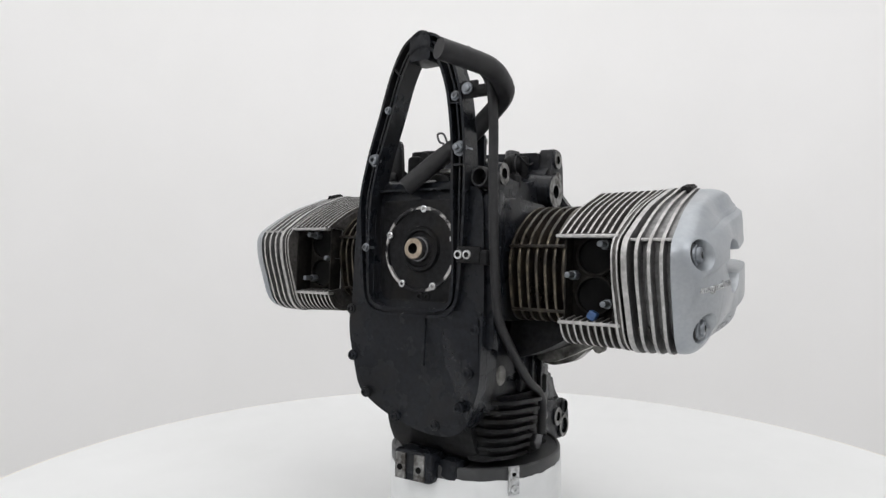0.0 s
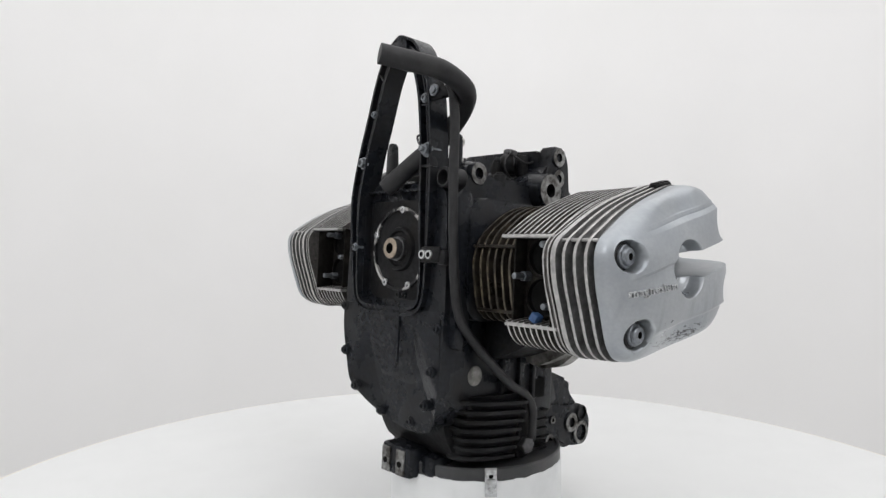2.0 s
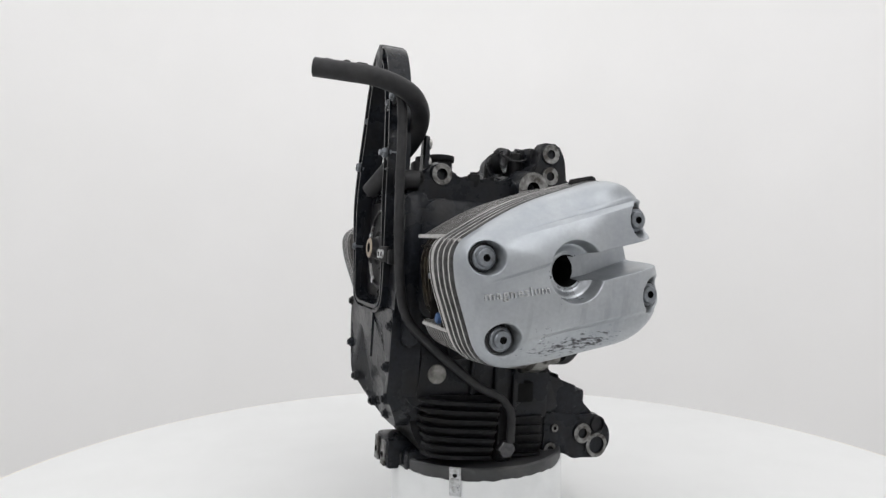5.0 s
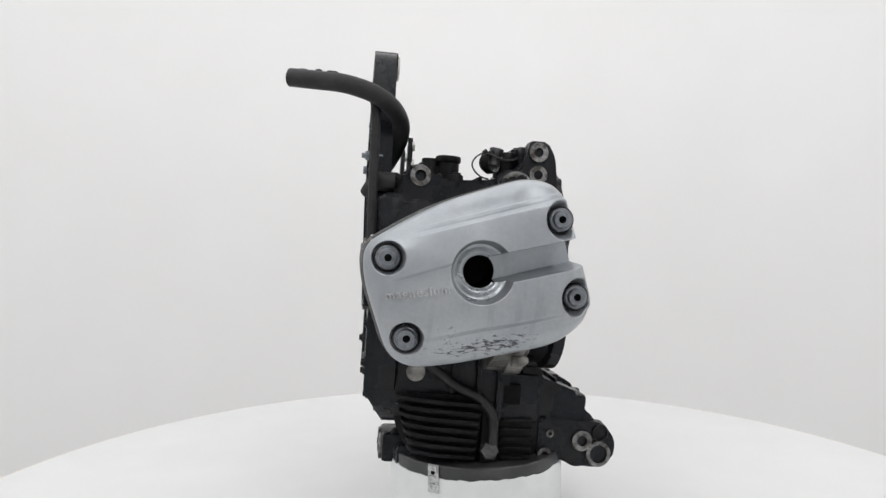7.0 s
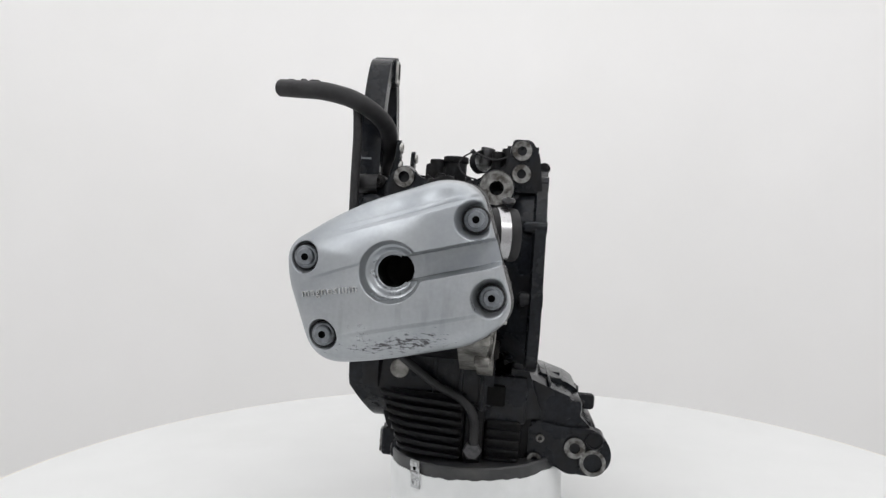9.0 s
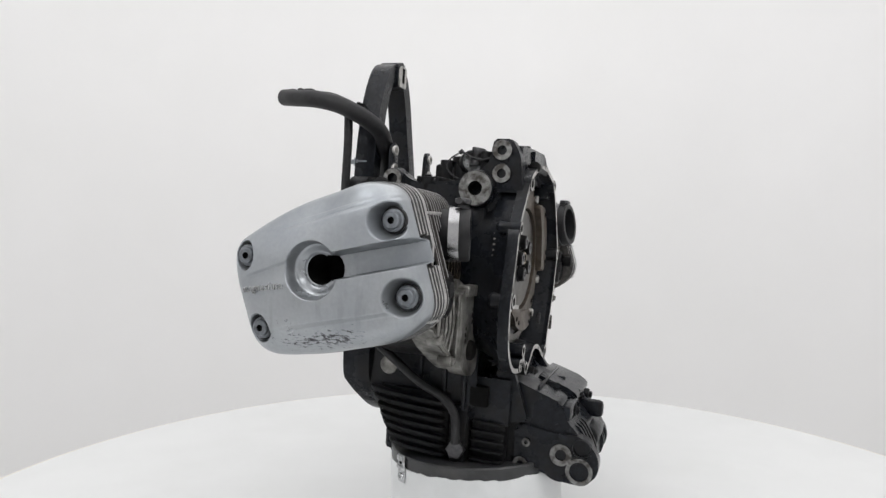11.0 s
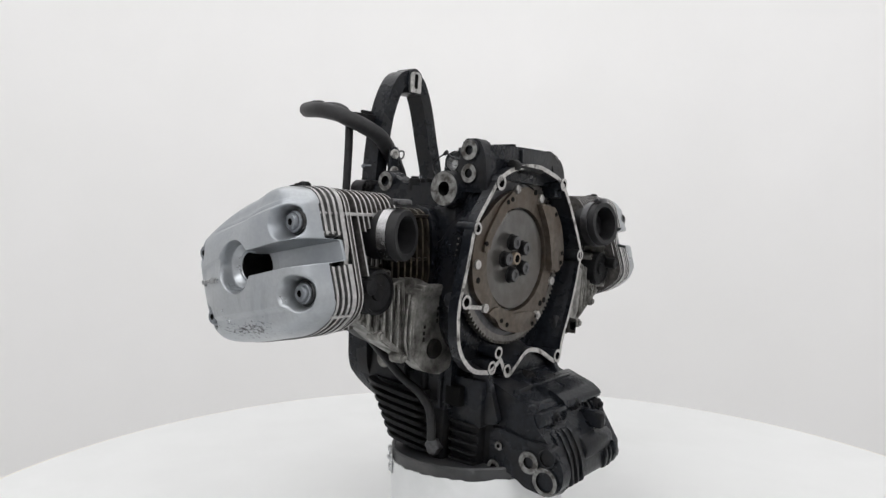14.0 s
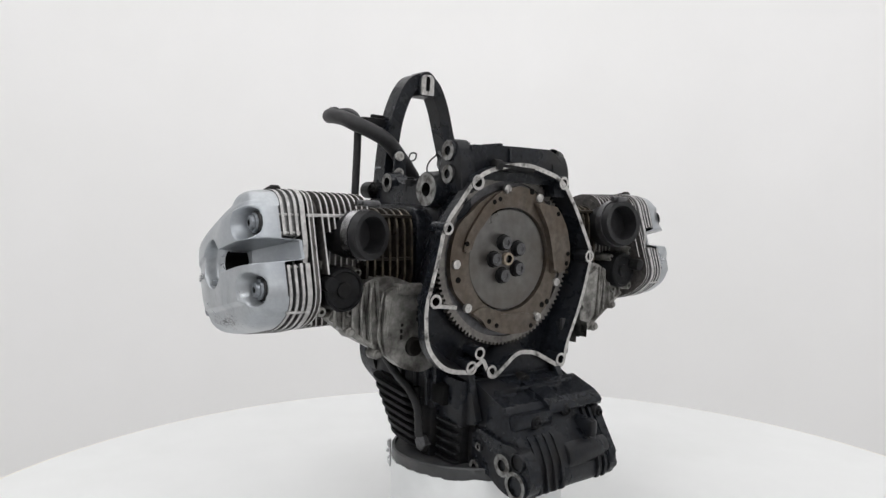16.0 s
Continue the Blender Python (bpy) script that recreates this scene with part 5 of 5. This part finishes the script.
def sump():
    prof = rounded([(-0.110, -0.200, 0.01), (0.095, -0.200, 0.01), (0.100, -0.300, 0.01), (0.060, -0.312, 0.01), (-0.080, -0.306, 0.02), (-0.108, -0.262, 0.02)], 5)
    # pan and fins take the darker black, with low shade in its colour
    bm = bmesh.new()
    prism(bm, prof, "y", -0.066, 0.066, bevel=0.008)
    pan = part("oil_sump", bm, BLACK_DULL, ENGINE, "dull black cast oil sump with cooling fins, low shade in its colour")
    for s in (-1, 1):
        # the wall behind the fins follows their outline
        bm = bmesh.new()
        rows = []
        for z, front, reach in ((-0.212, -0.104, 0.105), (-0.300, -0.086, 0.086)):
            front = front if s < 0 else -0.052
            pts = rounded([(front, s * 0.050, 0.003), (front + 0.004, s * (reach - 0.012), 0.012), (front + 0.032, s * reach, 0.02), (0.008, s * reach, 0.008), (0.010, s * 0.050, 0.003)], 5)
            rows.append([bm.verts.new((x, y, z)) for x, y in pts])
        for k in range(len(rows[0])):
            j = (k + 1) % len(rows[0])
            bm.faces.new((rows[0][k], rows[0][j], rows[1][j], rows[1][k]))
        for r in rows:
            bm.faces.new(r)
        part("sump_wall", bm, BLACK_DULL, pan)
        for i in range(7):
            z = -0.221 - 0.0125 * i
            reach = 0.115 - 0.0032 * i
            bm = bmesh.new()
            front = -0.112 + 0.004 * i if s < 0 else -0.060
            pts = rounded([(front, s * 0.050, 0.003), (front + 0.004, s * (reach - 0.012), 0.012), (front + 0.032, s * reach, 0.02), (0.004, s * reach, 0.008), (0.006, s * 0.050, 0.003)], 5)
            prism(bm, pts, "z", z - 0.0024, z + 0.0024, bevel=0.0016)
            for v in bm.verts:
                v.co.z -= 0.06 * (v.co.x + 0.05)
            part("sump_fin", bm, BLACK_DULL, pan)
        for i in range(5):
            z = -0.248 - 0.0128 * i
            bm = bmesh.new()
            pts = rounded([(0.036, s * 0.050, 0.003), (0.036, s * 0.088, 0.008), (0.082, s * 0.088, 0.008), (0.086, s * 0.050, 0.003)], 4)
            prism(bm, pts, "z", z - 0.0017, z + 0.0017, bevel=0.0006)
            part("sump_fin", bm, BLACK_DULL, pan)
        bm = bmesh.new()
        box(bm, (0.008, s * 0.05, -0.306), (0.034, s * 0.094, -0.215), 0.006)
        box(bm, (0.012, s * 0.05, -0.332), (0.026, s * 0.092, -0.300), 0.005)
        box(bm, (0.052, s * 0.05, -0.322), (0.080, s * 0.084, -0.305), 0.005)
        box(bm, (0.036, s * 0.05, -0.300), (0.084, s * 0.080, -0.240), 0.004)
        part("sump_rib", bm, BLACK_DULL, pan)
    # hex plug where the thin pipe ends
    bm = bmesh.new()
    lathe(bm, (0.021, -0.090, -0.287), (0.021, -1, -0.287), [(0, 0.0128), (0.010, 0.0128), (0.0115, 0.0112), (0.0115, 0)], seg=6)
    part("drain_plug", bm, DARK_STEEL, pan, "dull grey hexagonal drain plug")
    for x, z, r in ((0.105, -0.299, 0.0105), (0.111, -0.269, 0.006)):
        bm = bmesh.new()
        boss(bm, (x, -0.072, z), (0, -1, 0), r, r * 0.45, 0.02, deep=0.008)
        part("sump_boss", bm, [BLACK, BOSS, RECESS_SHADE], pan)
    # rear box below the bell housing
    side = rounded([(0.070, -0.180, 0.005), (0.100, -0.194, 0.012), (0.152, -0.212, 0.008), (0.162, -0.236, 0.008), (0.178, -0.250, 0.010), (0.192, -0.274, 0.02), (0.196, -0.312, 0.012), (0.150, -0.318, 0.012), (0.134, -0.308, 0.01), (0.080, -0.306, 0.006)], 5)
    bm = bmesh.new()
    prism(bm, side, "y", -0.062, 0.098, bevel=0.008)
    rear = part("rear_box", bm, BLACK, ENGINE, "black ribbed lower gear housing")
    bm = bmesh.new()
    prism(bm, rounded([(0.095, -0.245, 0.01), (0.150, -0.252, 0.01), (0.186, -0.250, 0.020), (0.208, -0.276, 0.02), (0.206, -0.302, 0.012), (0.184, -0.316, 0.012), (0.152, -0.313, 0.02), (0.128, -0.300, 0.01), (0.095, -0.306, 0.01)], 6), "y", -0.0685, -0.050, bevel=0.005)
    part("lug_plate", bm, BLACK, rear)
    for x, z, r, h, face in ((0.158, -0.278, 0.0150, 0.0072, 1), (0.183, -0.296, 0.0185, 0.0125, 1), (0.184, -0.266, 0.0120, 0.0095, 0)):
        bm = bmesh.new()
        boss(bm, (x, -0.072, z), (0, -1, 0), r, h, 0.02, face=face, deep=0.012)
        part("pipe_port", bm, [BLACK, BOSS, RECESS_SHADE], rear, "bare-faced pipe port" if face else "")
    # ribs and screws on the box
    for k in range(4):
        y = -0.042 + 0.0135 * k
        bm = bmesh.new()
        prism(bm, rounded([(0.158, -0.238, 0.004), (0.178, -0.246, 0.006), (0.196, -0.276, 0.01), (0.201, -0.308, 0.006), (0.186, -0.314, 0.004)], 4), "y", y - 0.0022, y + 0.0022, bevel=0.001)
        part("rear_rib", bm, BLACK, rear)
    bm = bmesh.new()
    prism(bm, rounded([(0.105, -0.206, 0.01), (0.156, -0.216, 0.008), (0.170, -0.236, 0.010), (0.203, -0.286, 0.014), (0.196, -0.312, 0.012), (0.130, -0.312, 0.02)], 5), "y", 0.086, 0.100, bevel=0.004)
    part("end_plate", bm, BLACK, rear)
    bm = bmesh.new()
    cyl(bm, (0.176, 0.012, -0.276), (0.176, 0.090, -0.276), 0.020, seg=24, bevel=0.004)
    box(bm, (0.160, 0.050, -0.255), (0.196, 0.064, -0.230), 0.006)
    box(bm, (0.150, -0.060, -0.238), (0.166, 0.010, -0.216), 0.006)
    part("gear_boss", bm, BLACK, rear)
    for y, z, x in ((-0.023, -0.229, 0.156), (0.035, -0.222, 0.152), (0.092, -0.232, 0.158)):
        bm = bmesh.new()
        cyl(bm, (x - 0.03, y, z), (x + 0.012, y, z), 0.0095, 0.0085, seg=18, bevel=0.002)
        hexbolt(bm, (x + 0.012, y, z), (1, 0, 0), 0.005, 0.004, socket=True)
        part("rear_screw", bm, BLACK_DULL, rear)
    for y0, y1, x0, x1, z in ((-0.056, 0.090, 0.118, 0.122, -0.199), (-0.004, 0.000, 0.100, 0.140, -0.203), (0.040, 0.044, 0.100, 0.140, -0.203)):
        bm = bmesh.new()
        box(bm, (x0, y0, z - 0.012), (x1, y1, z + 0.004), 0.002)
        part("top_rib", bm, BLACK, rear)
    bm = bmesh.new()
    prism(bm, rounded([(0.108, -0.193, 0.002), (0.150, -0.206, 0.003), (0.163, -0.214, 0.004), (0.166, -0.222, 0.004), (0.158, -0.226, 0.003), (0.108, -0.210, 0.002)], 4), "y", 0.004, 0.105, bevel=0.003)
    part("lid_plate", bm, BLACK, rear)
    for y in (0.068, 0.080):
        bm = bmesh.new()
        prism(bm, rounded([(0.150, -0.220, 0.003), (0.164, -0.226, 0.004), (0.200, -0.290, 0.008), (0.196, -0.312, 0.006), (0.150, -0.312, 0.004)], 4), "y", y - 0.0025, y + 0.0025, bevel=0.001)
        part("rear_rib", bm, BLACK, rear)
    bm = bmesh.new()
    prism(bm, rounded([(0.066, -0.172, 0.004), (0.088, -0.172, 0.004), (0.112, -0.240, 0.006), (0.066, -0.250, 0.004)], 4), "y", -0.076, -0.066, bevel=0.003)
    part("side_strut", bm, BLACK, rear)
    bm = bmesh.new()
    prism(bm, rounded([(0.070, -0.176, 0.004), (0.092, -0.176, 0.004), (0.118, -0.215, 0.006), (0.07, -0.225, 0.004)], 4), "y", 0.080, 0.090, bevel=0.003)
    part("side_strut", bm, BLACK, rear)


sump()


def hoses():
    bm = bmesh.new()
    hose(bm, [(-0.268, -0.104, 0.181), (-0.234, -0.121, 0.177), (-0.202, -0.131, 0.174), (-0.170, -0.128, 0.168), (-0.150, -0.122, 0.160), (-0.134, -0.104, 0.150), (-0.124, -0.080, 0.136), (-0.126, -0.056, 0.114), (-0.141, -0.020, 0.084), (-0.160, 0.013, 0.050)], 0.0118)
    for x, w, h in ((-0.260, 0.014, 0.1925), (-0.238, 0.010, 0.1915), (-0.224, 0.016, 0.1895)):
        y = -0.106 - 0.45 * (x + 0.262)
        box(bm, (x, y - 0.006, 0.182), (x + w, y + 0.006, h), 0.0035)
    part("breather_hose", bm, RUBBER, ENGINE, "thick bent black rubber hose")
    bm = bmesh.new()
    hose(bm, [(-0.262, -0.100, 0.184), (-0.225, -0.106, 0.184), (-0.185, -0.110, 0.180), (-0.164, -0.110, 0.166), (-0.158, -0.112, 0.130), (-0.157, -0.114, 0.060), (-0.155, -0.116, -0.010), (-0.150, -0.118, -0.070), (-0.138, -0.118, -0.112), (-0.105, -0.116, -0.145), (-0.062, -0.112, -0.178), (-0.030, -0.110, -0.200), (0.002, -0.108, -0.216), (0.020, -0.106, -0.238), (0.023, -0.104, -0.276)], 0.0060, seg=12)
    part("drain_pipe", bm, RUBBER, ENGINE, "thin black pipe running down to the sump")
    bm = bmesh.new()
    box(bm, (-0.160, -0.108, 0.158), (-0.150, -0.066, 0.172), 0.002)
    box(bm, (-0.160, -0.090, 0.156), (-0.156, -0.066, 0.178), 0.002)
    clip = part("hose_clip", bm, BLACK_DULL, ENGINE, "dark sheet-metal hose clip")
    bm = bmesh.new()
    hexbolt(bm, (-0.160, -0.076, 0.168), (-1, 0, 0), 0.005, 0.003, washer=0.0075)
    part("clip_screw", bm, BOLT, clip)
    bm = bmesh.new()
    hose(bm, [(-0.134, -0.034, 0.104), (-0.136, -0.028, 0.120), (-0.135, -0.018, 0.121), (-0.134, -0.020, 0.112), (-0.136, -0.028, 0.108)], 0.0014, seg=8)
    part("spring_clip", bm, DARK_STEEL, ENGINE)


hoses()


# ---- the turn ----
def heading(t):
    """Degrees the table has turned, slowing slightly."""
    return 49.27 - 7.1643 * t + 0.01699 * t * t


def motions():
    times = [0.5 * k for k in range(33)]
    lean = Matrix.Rotation(radians(10.5), 4, "Z") @ Matrix.Rotation(radians(4.0), 4, "Y")
    base = Matrix.Translation((0, 0, EYE_Z))
    walk(ENGINE, [(t, base @ Matrix.Rotation(radians(heading(t)), 4, "Z") @ lean @ Matrix.Translation(-LIFT)) for t in times])
    walk(DRUM_OB, [(t, pose(0, 0, TOP_Z, 0, 0, heading(t))) for t in times])
    walk(TURNTABLE, [(t, pose(0, 0, 0, 0, 0, heading(t))) for t in times])


motions()
